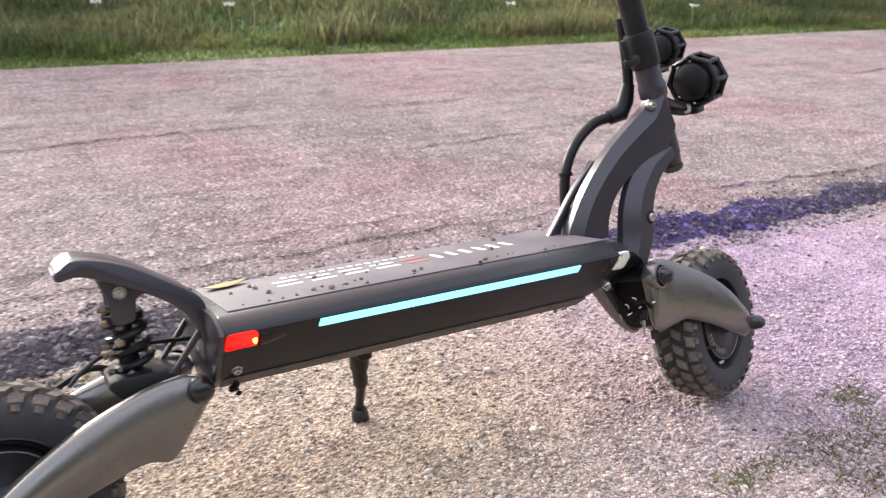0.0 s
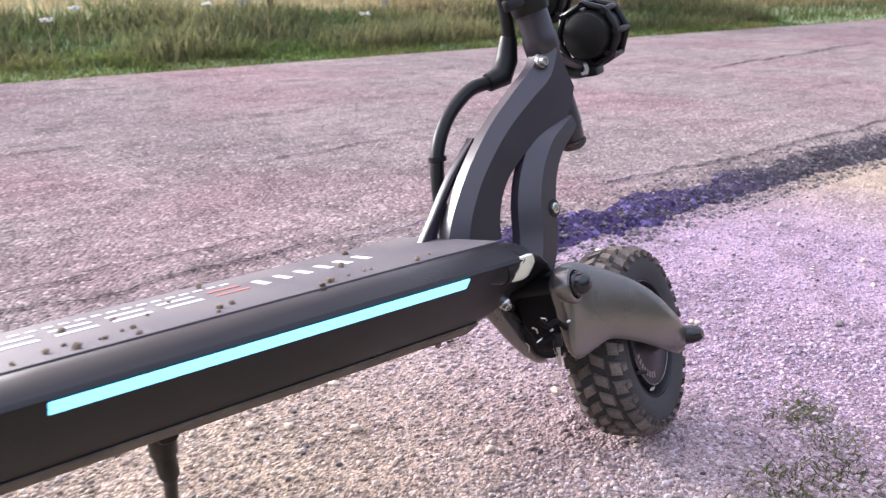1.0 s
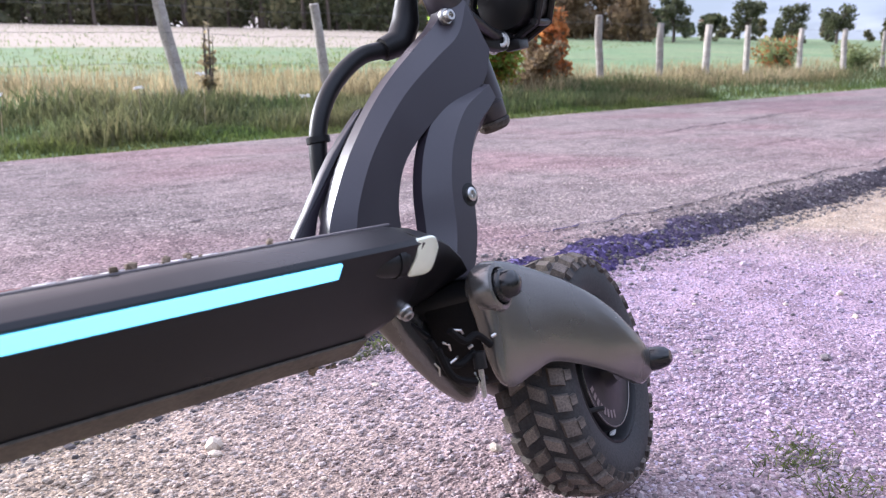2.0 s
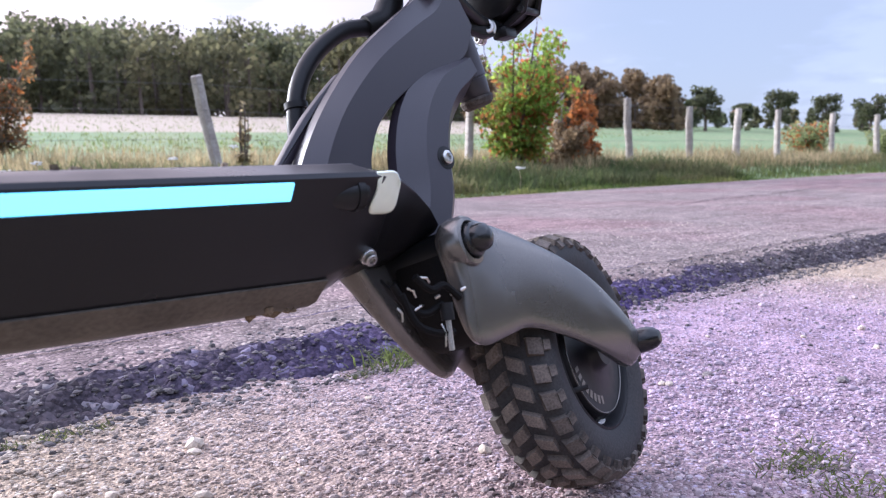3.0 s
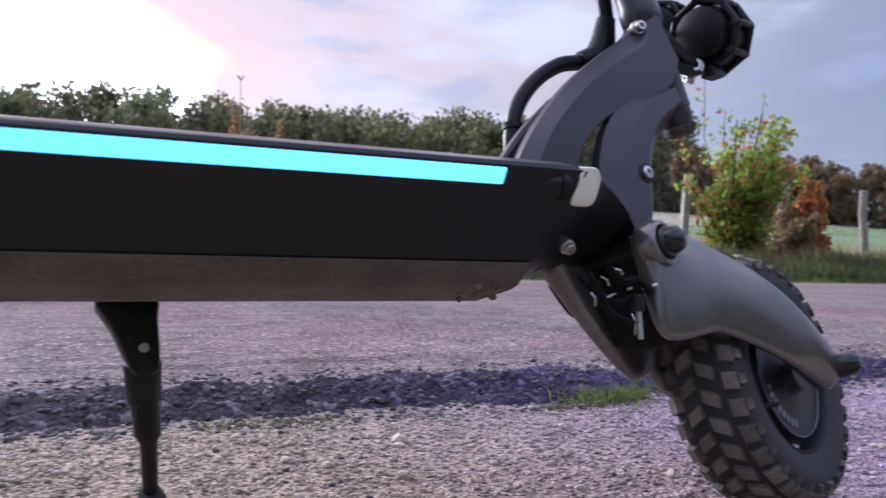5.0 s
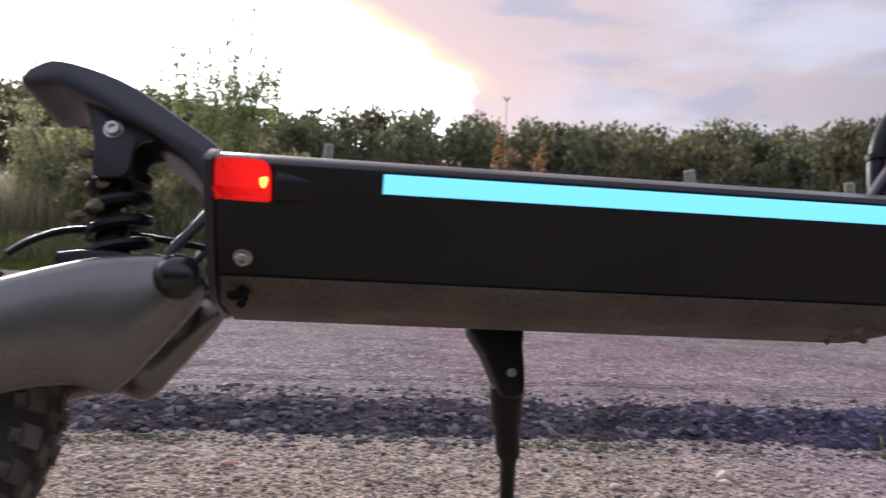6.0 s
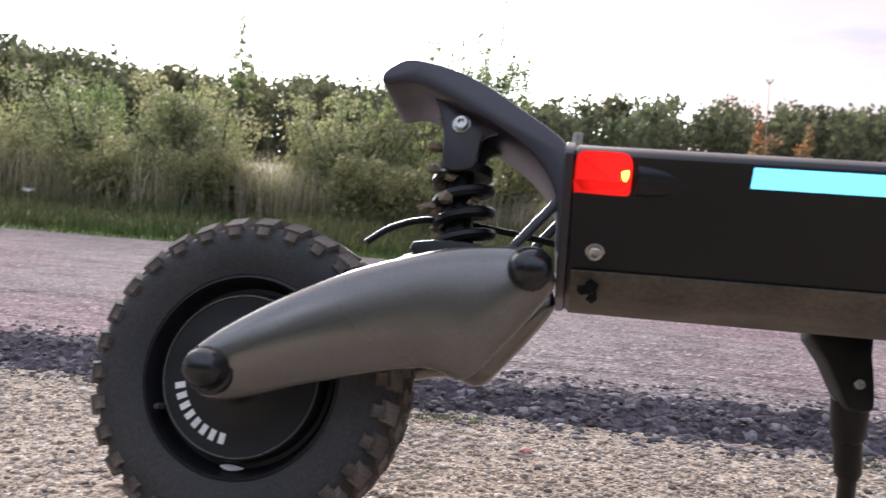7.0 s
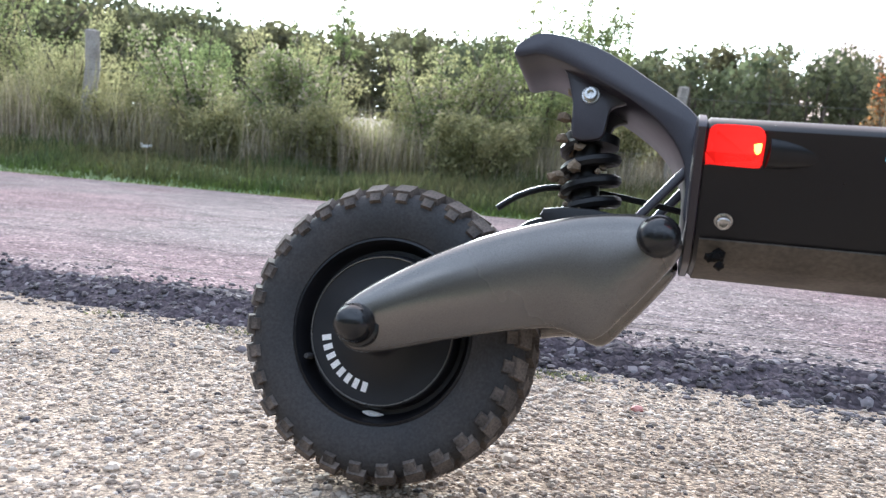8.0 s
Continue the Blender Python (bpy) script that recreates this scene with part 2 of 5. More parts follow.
M_NECK = material("anthracite_paint", (0.023, 0.0185, 0.026), 0.33, spec=0.55, second=(0.030, 0.026, 0.034), scale=9, fine=1400, amount=0.5, bump=0.1, depth=0.0003)
M_ARM = material("silver_grey_paint", (0.168, 0.157, 0.146), 0.27, 0.7, coat=0.2, second=(0.115, 0.106, 0.098), scale=8, fine=1200, amount=0.45, bump=0.05, depth=0.0003)
M_ALU = material("bare_aluminium", (0.62, 0.63, 0.58), 0.3, 0.9, second=(0.45, 0.45, 0.42), scale=40, fine=600, amount=0.4, bump=0.05)
M_STEEL = material("zinc_steel", (0.55, 0.54, 0.52), 0.32, 1.0, second=(0.3, 0.28, 0.26), scale=120, fine=900, amount=0.5, bump=0.1)
M_BLACK = material("black_plastic", (0.006, 0.006, 0.007), 0.42, spec=0.27, second=(0.015, 0.014, 0.014), scale=30, fine=800, amount=0.5, bump=0.15)
# darker copy of the black plastic: shade round the shock put into its colour
M_DEEP_BLACK = material("deep_black", (0.004, 0.004, 0.0045), 0.65, spec=0.12, second=(0.010, 0.008, 0.007), scale=60, fine=600, amount=0.6, bump=0.4, depth=0.001)
M_CAP = material("glossy_black_cap", (0.008, 0.008, 0.009), 0.20, second=(0.014, 0.013, 0.013), scale=60, fine=700, amount=0.4, bump=0.05)
M_RUBBER = material("tyre_rubber", (0.024, 0.024, 0.026), 0.74, spec=0.4, second=(0.055, 0.049, 0.046), scale=16, fine=420, amount=0.75, bump=0.3, depth=0.0008)
M_TREAD = material("dusty_tread_rubber", (0.034, 0.030, 0.028), 0.85, spec=0.3, second=(0.19, 0.155, 0.13), scale=26, fine=500, amount=0.85, bump=0.4, depth=0.001, each=0.35)
M_HUB = material("black_hub_casting", (0.006, 0.006, 0.008), 0.46, spec=0.35, second=(0.014, 0.013, 0.014), scale=25, fine=700, amount=0.5, bump=0.1)
M_MUD = material("dried_mud", (0.20, 0.15, 0.10), 0.95, second=(0.09, 0.07, 0.05), scale=60, fine=700, amount=0.8, bump=0.6, depth=0.002)
M_WHITE = material("white_print", (0.78, 0.77, 0.76), 0.6, second=(0.52, 0.50, 0.49), scale=60, fine=900, amount=0.5, bump=0.1)
M_REDPRINT = material("faded_red_print", (0.34, 0.13, 0.11), 0.65, second=(0.22, 0.10, 0.09), scale=60, fine=900, amount=0.6, bump=0.1)
M_STRIP = material("lit_side_strip", (0.05, 0.2, 0.25), 0.4, amount=0.05, bump=0, emit=(0.23, 0.68, 0.94), power=1.25)
M_TAIL = material("lit_red_lens", (0.6, 0.01, 0.01), 0.25, amount=0.05, bump=0, emit=(1.0, 0.012, 0.008), power=0.34, spec=0.15)


def glow_towards_diode(m, spots, reach):
    """The lens is lit from the diodes behind it, and dims away from them."""
    nt = m.node_tree
    b = nt.nodes["Principled BSDF"]
    here = nt.nodes.new("ShaderNodeTexCoord").outputs["Object"]
    total = None
    for p in spots:
        far = nt.nodes.new("ShaderNodeVectorMath")
        far.operation = "DISTANCE"
        nt.links.new(here, far.inputs[0])
        far.inputs[1].default_value = p
        n = nt.nodes.new("ShaderNodeMapRange")
        n.interpolation_type = "SMOOTHSTEP"
        nt.links.new(far.outputs["Value"], n.inputs[0])
        for i, x in enumerate((0.0, reach, 0.85, 0.30)):
            n.inputs[i + 1].default_value = x
        if total is None:
            total = n.outputs[0]
        else:
            top = nt.nodes.new("ShaderNodeMath")
            top.operation = "MAXIMUM"
            nt.links.new(total, top.inputs[0])
            nt.links.new(n.outputs[0], top.inputs[1])
            total = top.outputs[0]
    nt.links.new(total, b.inputs["Emission Strength"])


glow_towards_diode(M_TAIL, [(-0.274, -0.122, 0.303), (-0.274, 0.122, 0.303)], 0.040)
M_LED = material("amber_led", (0.9, 0.5, 0.1), 0.3, amount=0.02, bump=0, emit=(1.0, 0.55, 0.06), power=2.5)
M_LENS = material("clear_lamp_lens", (0.80, 0.85, 0.72), 0.22, 0.0, second=(0.72, 0.77, 0.64), scale=8, fine=60, amount=0.12, bump=0, coat=0.6)
M_POST = material("weathered_post_wood", (0.40, 0.36, 0.32), 0.9, second=(0.24, 0.21, 0.18), scale=9, fine=90, amount=0.8, bump=0.6, depth=0.006, each=0.25)
M_WIRE = material("fence_wire", (0.22, 0.21, 0.2), 0.6, 0.7, bump=0)
M_BARK = material("grey_bark", (0.13, 0.10, 0.08), 0.95, second=(0.07, 0.055, 0.045), scale=12, fine=120, amount=0.8, bump=0.5, depth=0.004)
M_DRYLEAF = material("dead_leaf", (0.42, 0.27, 0.11), 0.7, second=(0.25, 0.14, 0.06), scale=40, fine=300, amount=0.7, bump=0.3)
M_WALLW = material("pale_render", (0.70, 0.68, 0.64), 0.9, scale=0.8, fine=8, amount=0.3, bump=0.1)
M_ROOF = material("brown_roof_tile", (0.24, 0.15, 0.11), 0.9, scale=1.5, fine=9, amount=0.6, bump=0.3)


def leaf_material(name, base, second, spread=0.28, scale=1.2):
    m = material(name, base, 0.62, second=second, scale=scale, fine=30, amount=0.9, bump=0, island=spread)
    nt = m.node_tree
    b, o = nt.nodes["Principled BSDF"], nt.nodes["Material Output"]
    t = nt.nodes.new("ShaderNodeBsdfTranslucent")
    mix = nt.nodes.new("ShaderNodeMixShader")
    mix.inputs[0].default_value = 0.70
    nt.links.new(b.inputs["Base Color"].links[0].from_socket, t.inputs["Color"])
    nt.links.new(b.outputs[0], mix.inputs[1])
    nt.links.new(t.outputs[0], mix.inputs[2])
    nt.links.new(mix.outputs[0], o.inputs["Surface"])
    return m


M_GRASS = leaf_material("verge_grass", (0.10, 0.15, 0.036), (0.20, 0.20, 0.07))
M_GRASS_DARK = leaf_material("tall_dark_grass", (0.085, 0.115, 0.042), (0.17, 0.155, 0.075))
M_PALE = leaf_material("pale_meadow_grass", (0.15, 0.21, 0.075), (0.25, 0.25, 0.12))
M_DRY = leaf_material("dry_grass", (0.36, 0.29, 0.17), (0.24, 0.20, 0.10))
M_LEAF = leaf_material("green_leaves", (0.20, 0.25, 0.10), (0.31, 0.29, 0.14))
M_OLIVE = leaf_material("olive_leaves", (0.31, 0.31, 0.15), (0.40, 0.36, 0.19))
M_LEAF_LIGHT = leaf_material("bright_green_leaves", (0.24, 0.37, 0.06), (0.33, 0.36, 0.07))
M_LEAF_RED = leaf_material("autumn_leaves", (0.42, 0.13, 0.05), (0.44, 0.25, 0.07))
M_LEAF_BROWN = leaf_material("brown_leaves", (0.185, 0.135, 0.080), (0.24, 0.175, 0.095))
M_WOODS = leaf_material("distant_foliage", (0.10, 0.118, 0.062), (0.155, 0.135, 0.07), 0.4, 0.06)
M_CANE = leaf_material("dry_scrub", (0.46, 0.40, 0.31), (0.34, 0.31, 0.20))


# ---- mesh helpers ----
def finish(name, bm, mat, parent=None, label="", m=None, smooth=True, sharp=40):
    if m is not None:
        bmesh.ops.transform(bm, matrix=m, verts=bm.verts)
    bmesh.ops.recalc_face_normals(bm, faces=bm.faces)
    me = bpy.data.meshes.new(name)
    bm.to_mesh(me)
    bm.free()
    me.materials.append(mat)
    if smooth:
        me.shade_smooth()
        me.set_sharp_from_angle(angle=radians(sharp))
    ob = new(name, me)
    if parent is not None:
        ob.parent = parent
    if label:
        tagged(ob, label)
    return ob


part = finish


def from_lists(name, verts, faces, mat, parent=None, label="", smooth=False):
    me = bpy.data.meshes.new(name)
    me.from_pydata([tuple(v) for v in verts], [], [tuple(f) for f in faces])
    me.materials.append(mat)
    me.update()
    if smooth:
        me.shade_smooth()
    ob = new(name, me)
    if parent is not None:
        ob.parent = parent
    if label:
        tagged(ob, label)
    return ob


def thing(name, label, category, m=None, group=""):
    ob = new(name)
    ob.empty_display_size = 0.05
    if m is not None:
        ob.matrix_world = m
    return tagged(ob, label, category, group)


def curve_through(pts, n=6, closed=True):
    """Catmull-Rom through the points."""
    out, k = [], len(pts)
    for i in range(k if closed else k - 1):
        if closed:
            p = [pts[(i + j - 1) % k] for j in range(4)]
        else:
            p = [pts[min(max(i + j - 1, 0), k - 1)] for j in range(4)]
        p = [Vector(q) for q in p]
        for s in range(n):
            t = s / n
            out.append(0.5 * (2 * p[1] + (p[2] - p[0]) * t + (2 * p[0] - 5 * p[1] + 4 * p[2] - p[3]) * t * t + (3 * p[1] - p[0] - 3 * p[2] + p[3]) * t ** 3))
    if not closed:
        out.append(Vector(pts[-1]))
    return out


def inset_loop(loop, d):
    k, out = len(loop), []
    area = sum(loop[i][0] * loop[(i + 1) % k][1] - loop[(i + 1) % k][0] * loop[i][1] for i in range(k))
    sign = 1 if area > 0 else -1
    for i in range(k):
        t = (loop[(i + 1) % k] - loop[i - 1])
        t = t.normalized() if t.length > 1e-9 else Vector((1, 0))
        out.append(loop[i] + Vector((-t[1], t[0])) * d * sign)
    return out


def slab(outline, sections):
    """A plate with outline in x, z; sections: (inset, y or function of x giving y), from one face to the other."""
    bm = bmesh.new()
    rings = []
    for d, y in sections:
        loop = inset_loop(outline, d) if d else outline
        rings.append([bm.verts.new((p[0], y(p[0]) if callable(y) else y, p[1])) for p in loop])
    k = len(outline)
    for a, b in zip(rings, rings[1:]):
        for i in range(k):
            bm.faces.new((a[i], a[(i + 1) % k], b[(i + 1) % k], b[i]))
    bm.faces.new(rings[0])
    bm.faces.new(rings[-1])
    return bm


def rounded(a, b, r):
    """Sections of a plate between y = a and y = b with its rim rounded by r."""
    def at(y, k):
        return (lambda x: y(x) + k) if callable(y) else y + k
    return [(r, at(a, 0)), (r * 0.3, at(a, r * 0.3)), (0, at(a, r)), (0, at(b, -r)), (r * 0.3, at(b, -r * 0.3)), (r, at(b, 0))]


def lathe(profile, segs=32, closed_ends=True):
    """profile: (y, r), turned about the y axis."""
    bm = bmesh.new()
    rings = []
    for y, r in profile:
        if r < 1e-6:
            rings.append([bm.verts.new((0, y, 0))])
        else:
            rings.append([bm.verts.new((r * math.cos(2 * math.pi * i / segs), y, r * math.sin(2 * math.pi * i / segs))) for i in range(segs)])
    for a, b in zip(rings, rings[1:]):
        for i in range(segs):
            j = (i + 1) % segs
            if len(a) == 1 and len(b) == 1:
                continue
            if len(a) == 1:
                bm.faces.new((a[0], b[j], b[i]))
            elif len(b) == 1:
                bm.faces.new((a[i], a[j], b[0]))
            else:
                bm.faces.new((a[i], a[j], b[j], b[i]))
    return bm


def tube(path, radius, segs=10, bm=None):
    """A round bar along the points; radius may be a list."""
    bm = bm or bmesh.new()
    path = [Vector(p) for p in path]
    rings, side = [], None
    for i, p in enumerate(path):
        t = (path[min(i + 1, len(path) - 1)] - path[max(i - 1, 0)]).normalized()
        if side is None:
            side = t.orthogonal().normalized()
        side = (side - t * side.dot(t)).normalized()
        up = t.cross(side)
        r = radius[i] if isinstance(radius, (list, tuple)) else radius
        rings.append([bm.verts.new(p + (side * math.cos(a) + up * math.sin(a)) * r) for a in (2 * math.pi * k / segs for k in range(segs))])
    for a, b in zip(rings, rings[1:]):
        for i in range(segs):
            bm.faces.new((a[i], a[(i + 1) % segs], b[(i + 1) % segs], b[i]))
    bm.faces.new(rings[0])
    bm.faces.new(rings[-1])
    return bm


def block(cx, cy, cz, sx, sy, sz, bev=0.0):
    bm = bmesh.new()
    bmesh.ops.create_cube(bm, size=1, matrix=Matrix.Translation((cx, cy, cz)) @ Matrix.Diagonal((sx, sy, sz, 1)))
    if bev:
        bmesh.ops.bevel(bm, geom=bm.edges[:], offset=bev, segments=2, profile=0.5, affect="EDGES")
    return bm


def join(*bms):
    out = bmesh.new()
    for b in bms:
        me = bpy.data.meshes.new("tmp")
        b.to_mesh(me)
        b.free()
        out.from_mesh(me)
        bpy.data.meshes.remove(me)
    return out


def bolt_bm(r=0.006, h=0.004):
    """A socket-head bolt whose head points to -y."""
    return lathe([(0.004, r * 1.35), (0.001, r * 1.35), (0.0, r * 1.25), (0.0, r), (-h * 0.8, r), (-h, r * 0.85), (-h, r * 0.5), (-h * 0.4, r * 0.45), (-h * 0.4, 0)], 20)


# ---- ground, road, terrain ----
ROAD_NEAR, ROAD_FAR = 0.60, 4.0


def smooth01(v):
    v = min(max(v, 0.0), 1.0)
    return v * v * (3 - 2 * v)


def edge_y(x):
    """Where the broken road edge meets the gravel."""
    return 0.47 + 0.035 * noise.noise((x * 2.1, 3.0, 0)) + 0.018 * noise.noise((x * 9.0, 7.0, 0))


def terrain(x, y):
    """Height of the land beside the road."""
    if y < ROAD_FAR:
        return 0.0
    verge = 0.20 * smooth01((y - 4.0) / 2.3) + 0.03 * noise.noise((x * 0.9, y * 0.9, 0)) * smooth01((y - 4.1) / 0.6)
    d = max(y - 6.3, 0.0)
    az = math.degrees(math.atan2(x, y))
    slope = 0.075 - 0.003 * smooth01((az - 40) / 16)
    return verge + slope * 130 * math.tanh(d / 130)


def spread(lo, mid_lo, mid_hi, hi, step, grow=1.35):
    v = list(np.arange(mid_lo, mid_hi + 1e-6, step))
    s, a = step, mid_hi
    while a < hi:
        s *= grow
        a = min(a + s, hi)
        v.append(a)
    s, a = step, mid_lo
    while a > lo:
        s *= grow
        a = max(a - s, lo)
        v.insert(0, a)
    return v


def sheet(name, xs, ys, height, mat, label, category, drop=0.0):
    verts = [(x, y, height(x, y)) for y in ys for x in xs]
    n = len(xs)
    faces = [(j * n + i, j * n + i + 1, (j + 1) * n + i + 1, (j + 1) * n + i) for j in range(len(ys) - 1) for i in range(n - 1)]
    ob = from_lists(name, verts, faces, mat, smooth=True)
    return tagged(ob, label, category, kind="structure")


def gravel_height(x, y):
    if y > 4.0:
        return terrain(x, y)
    if y > 0.75:
        return -0.03
    return 0.004 * noise.noise((x * 4, y * 4, 0)) + 0.0025 * noise.noise((x * 19, y * 19, 5)) + 0.002 + 0.03 * smooth01((-0.9 - y) / 3) - 0.032 * smooth01((y - 0.6) / 0.15) + 0.010 * math.exp(-((x + 0.545) ** 2 + (y + 0.07) ** 2) / 0.035)


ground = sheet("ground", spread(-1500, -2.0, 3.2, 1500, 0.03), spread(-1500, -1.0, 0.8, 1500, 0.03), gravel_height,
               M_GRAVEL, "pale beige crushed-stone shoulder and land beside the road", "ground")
# the meadow part of the sheet takes the grass ground
ground.data.materials.append(M_FIELD)
for poly in ground.data.polygons:
    if poly.center.y > 3.9 or poly.center.y < -3.5:
        poly.material_index = 1


def road_height(x, y):
    """Crumbling near edge, gently crowned surface."""
    t = (y - edge_y(x)) / 0.17
    rise = 0.036 * smooth01(t) + 0.012 * smooth01((y - 0.6) / 0.8)
    rough = 0.013 * (1 - smooth01((t - 0.7) / 0.9)) * smooth01(t * 3)
    crumb = noise.noise((x * 28, y * 28, 1)) + 0.6 * noise.noise((x * 70, y * 70, 4))
    dips = 0.004 * noise.noise((x * 1.3, y * 1.3, 9)) * smooth01((y - 0.8) / 0.5)
    end = -0.05 * smooth01((y - 3.97) / 0.06)
    return rise + rough * crumb + dips - 0.012 * (1 - smooth01(t + 0.25)) + end


ROAD_YS = list(np.arange(0.40, 0.86, 0.012)) + list(np.arange(0.87, 1.6, 0.05)) + list(np.arange(1.62, 3.9, 0.2)) + [3.93, 3.97, 4.0, 4.03, 4.06]
road = sheet("road", spread(-1500, -2.2, 3.4, 1500, 0.014, 1.5), ROAD_YS, road_height, M_ROAD,
             "worn pinkish-grey asphalt lane with a crumbling edge", "road")
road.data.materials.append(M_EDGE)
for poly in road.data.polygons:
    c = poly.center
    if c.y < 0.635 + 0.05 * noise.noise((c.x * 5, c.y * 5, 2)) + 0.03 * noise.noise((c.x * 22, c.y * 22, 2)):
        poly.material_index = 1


def chips(name, count, box, size, mat, label, category, height, seed, dense=None):
    """Loose stones: small irregular six-cornered bodies lying on the surface."""
    rng = random.Random(seed)
    verts, faces = [], []
    x0, x1, y0, y1 = box
    for _ in range(count):
        x, y = rng.uniform(x0, x1), rng.uniform(y0, y1)
        if dense and rng.random() > dense(x, y):
            continue
        s = size * (0.45 + 1.1 * rng.random() ** 3)
        a, k = rng.uniform(0, 6.28), len(verts)
        z = height(x, y) + s * 0.18
        n = 5 if size < 0.008 else 7
        flat = rng.uniform(0.25, 0.5)
        for up, wide in ((-0.35, 0.9), (0.15 * flat, 1.0), (flat, 0.55)):
            for i in range(n):
                r = s * wide * rng.uniform(0.72, 1.12)
                b = a + i * 6.283 / n + rng.uniform(-0.2, 0.2)
                verts.append((x + r * math.cos(b), y + 0.8 * r * math.sin(b), z + s * (up + rng.uniform(-0.08, 0.08))))
        for lv in (0, 1):
            for i in range(n):
                j = (i + 1) % n
                faces.append((k + lv * n + i, k + lv * n + j, k + lv * n + n + j, k + lv * n + n + i))
        faces.append(tuple(k + 2 * n + i for i in range(n)))
    ob = from_lists(name, verts, faces, mat)
    return tagged(ob, label, category, kind="stuff")


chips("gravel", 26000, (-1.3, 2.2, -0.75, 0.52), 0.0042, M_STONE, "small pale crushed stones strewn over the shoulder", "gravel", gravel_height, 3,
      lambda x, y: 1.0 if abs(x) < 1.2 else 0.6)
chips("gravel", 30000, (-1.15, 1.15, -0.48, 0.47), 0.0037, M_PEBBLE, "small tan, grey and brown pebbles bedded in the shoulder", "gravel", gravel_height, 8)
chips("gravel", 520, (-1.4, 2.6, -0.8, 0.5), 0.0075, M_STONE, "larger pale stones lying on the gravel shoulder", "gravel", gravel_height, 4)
chips("dark_grit", 2600, (-1.3, 2.0, -0.7, 0.46), 0.0040, M_CRUMB, "scattered dark asphalt grit on the gravel shoulder", "grit", gravel_height, 7,
      lambda x, y: 1.0 if noise.noise((x * 3.1, y * 3.1, 4)) > 0.0 else 0.25)
chips("asphalt_rubble", 9000, (-1.9, 3.0, 0.44, 0.72), 0.0055, M_CRUMB, "dark crumbs of broken asphalt along the road edge", "rubble",
      lambda x, y: max(road_height(x, y), gravel_height(x, y)), 5, lambda x, y: 1.0 if y < 0.6 else 0.35)
chips("road_grit", 4500, (-1.6, 3.0, 0.6, 1.7), 0.0036, M_STONE, "pale grit scattered over the asphalt", "grit", road_height, 6,
      lambda x, y: 0.9 if y < 0.8 else 0.3)


def crack(x0, y0, x1, y1, w, seed):
    """A narrow ragged fissure: its shade painted as a dark strip laid on the road."""
    rng = random.Random(seed)
    n = int(abs(x1 - x0) / 0.02)
    verts, faces = [], []
    y = 0.0
    for i in range(n + 1):
        t = i / n
        y = 0.9 * y + rng.uniform(-0.012, 0.012)
        x, yy = x0 + (x1 - x0) * t, y0 + (y1 - y0) * t + y
        h = w * rng.uniform(0.3, 1.2) * min(1, 8 * t, 8 * (1 - t))
        verts += [(x, yy - h, road_height(x, yy - h) + 0.004), (x, yy + h, road_height(x, yy + h) + 0.004)]
        if i:
            k = 2 * i
            faces.append((k - 2, k, k + 1, k - 1))
    ob = from_lists("road_crack", verts, faces, M_EDGE)
    ob.parent = road


crack(-1.1, 2.02, 0.55, 2.18, 0.0065, 1)
crack(0.75, 1.55, 1.35, 1.62, 0.005, 2)
crack(0.9, 2.35, 1.5, 2.3, 0.005, 3)
crack(1.2, 0.78, 4.2, 0.70, 0.006, 5)
crack(4.0, 2.2, 7.0, 2.5, 0.012, 7)
crack(-1.9, 0.80, 1.1, 0.785, 0.0042, 8)
crack(-1.3, 0.915, 0.7, 0.93, 0.0034, 9)
crack(-2.4, 1.12, -0.3, 1.08, 0.004, 10)


def loose_stone(x, y, r, mat, label, seed, on=None):
    """A single rounded, broken stone."""
    rng = random.Random(seed)
    bm = bmesh.new()
    bmesh.ops.create_icosphere(bm, subdivisions=2, radius=1.0)
    k = Vector((rng.uniform(0.8, 1.3), rng.uniform(0.7, 1.1), rng.uniform(0.5, 0.8)))
    off = rng.uniform(0, 50)
    for v in bm.verts:
        d = 1 + 0.35 * noise.noise(v.co * 1.3 + Vector((off, 0, 0))) + 0.12 * noise.noise(v.co * 3.5 + Vector((0, off, 0)))
        v.co = Vector((v.co.x * k.x, v.co.y * k.y, v.co.z * k.z)) * d * r
    bm.transform(Matrix.Rotation(rng.uniform(0, 6), 4, "Z"))
    ob = finish("stone", bm, mat, smooth=False)
    h = (on or gravel_height)(x, y)
    ob.location = (x, y, h + r * 0.32)
    return tagged(ob, label, "stone", "loose stones on the shoulder")


M_PINKSTONE = material("pink_stone", (0.45, 0.22, 0.19), 0.85, second=(0.34, 0.17, 0.15), scale=60, fine=500, amount=0.5, bump=0.3)
loose_stone(0.297, 0.322, 0.0120, M_STONE, "pale angular stone standing out of the gravel", 1)
loose_stone(0.288, 0.300, 0.0070, M_STONE, "small pale stone on the gravel", 2)
loose_stone(-0.335, 0.347, 0.0085, M_PINKSTONE, "pinkish pebble near the road edge", 3)
rng = random.Random(77)
for i in range(60):
    x, y = rng.uniform(-1.1, 1.5), rng.uniform(-0.35, 0.48)
    dark = i % 5 == 0
    loose_stone(x, y, rng.uniform(0.004, 0.0085), M_CRUMB if dark else M_STONE, "dark chip of asphalt on the gravel" if dark else "pale flat stone on the gravel", 100 + i)


# ---- the scooter ----
# body frame: x forward, y to its left, z up along the leaning frame; it leans on its stand
LEAN = Matrix.Translation((0, -0.07, 0)) @ Matrix.Rotation(radians(-13), 4, "X")
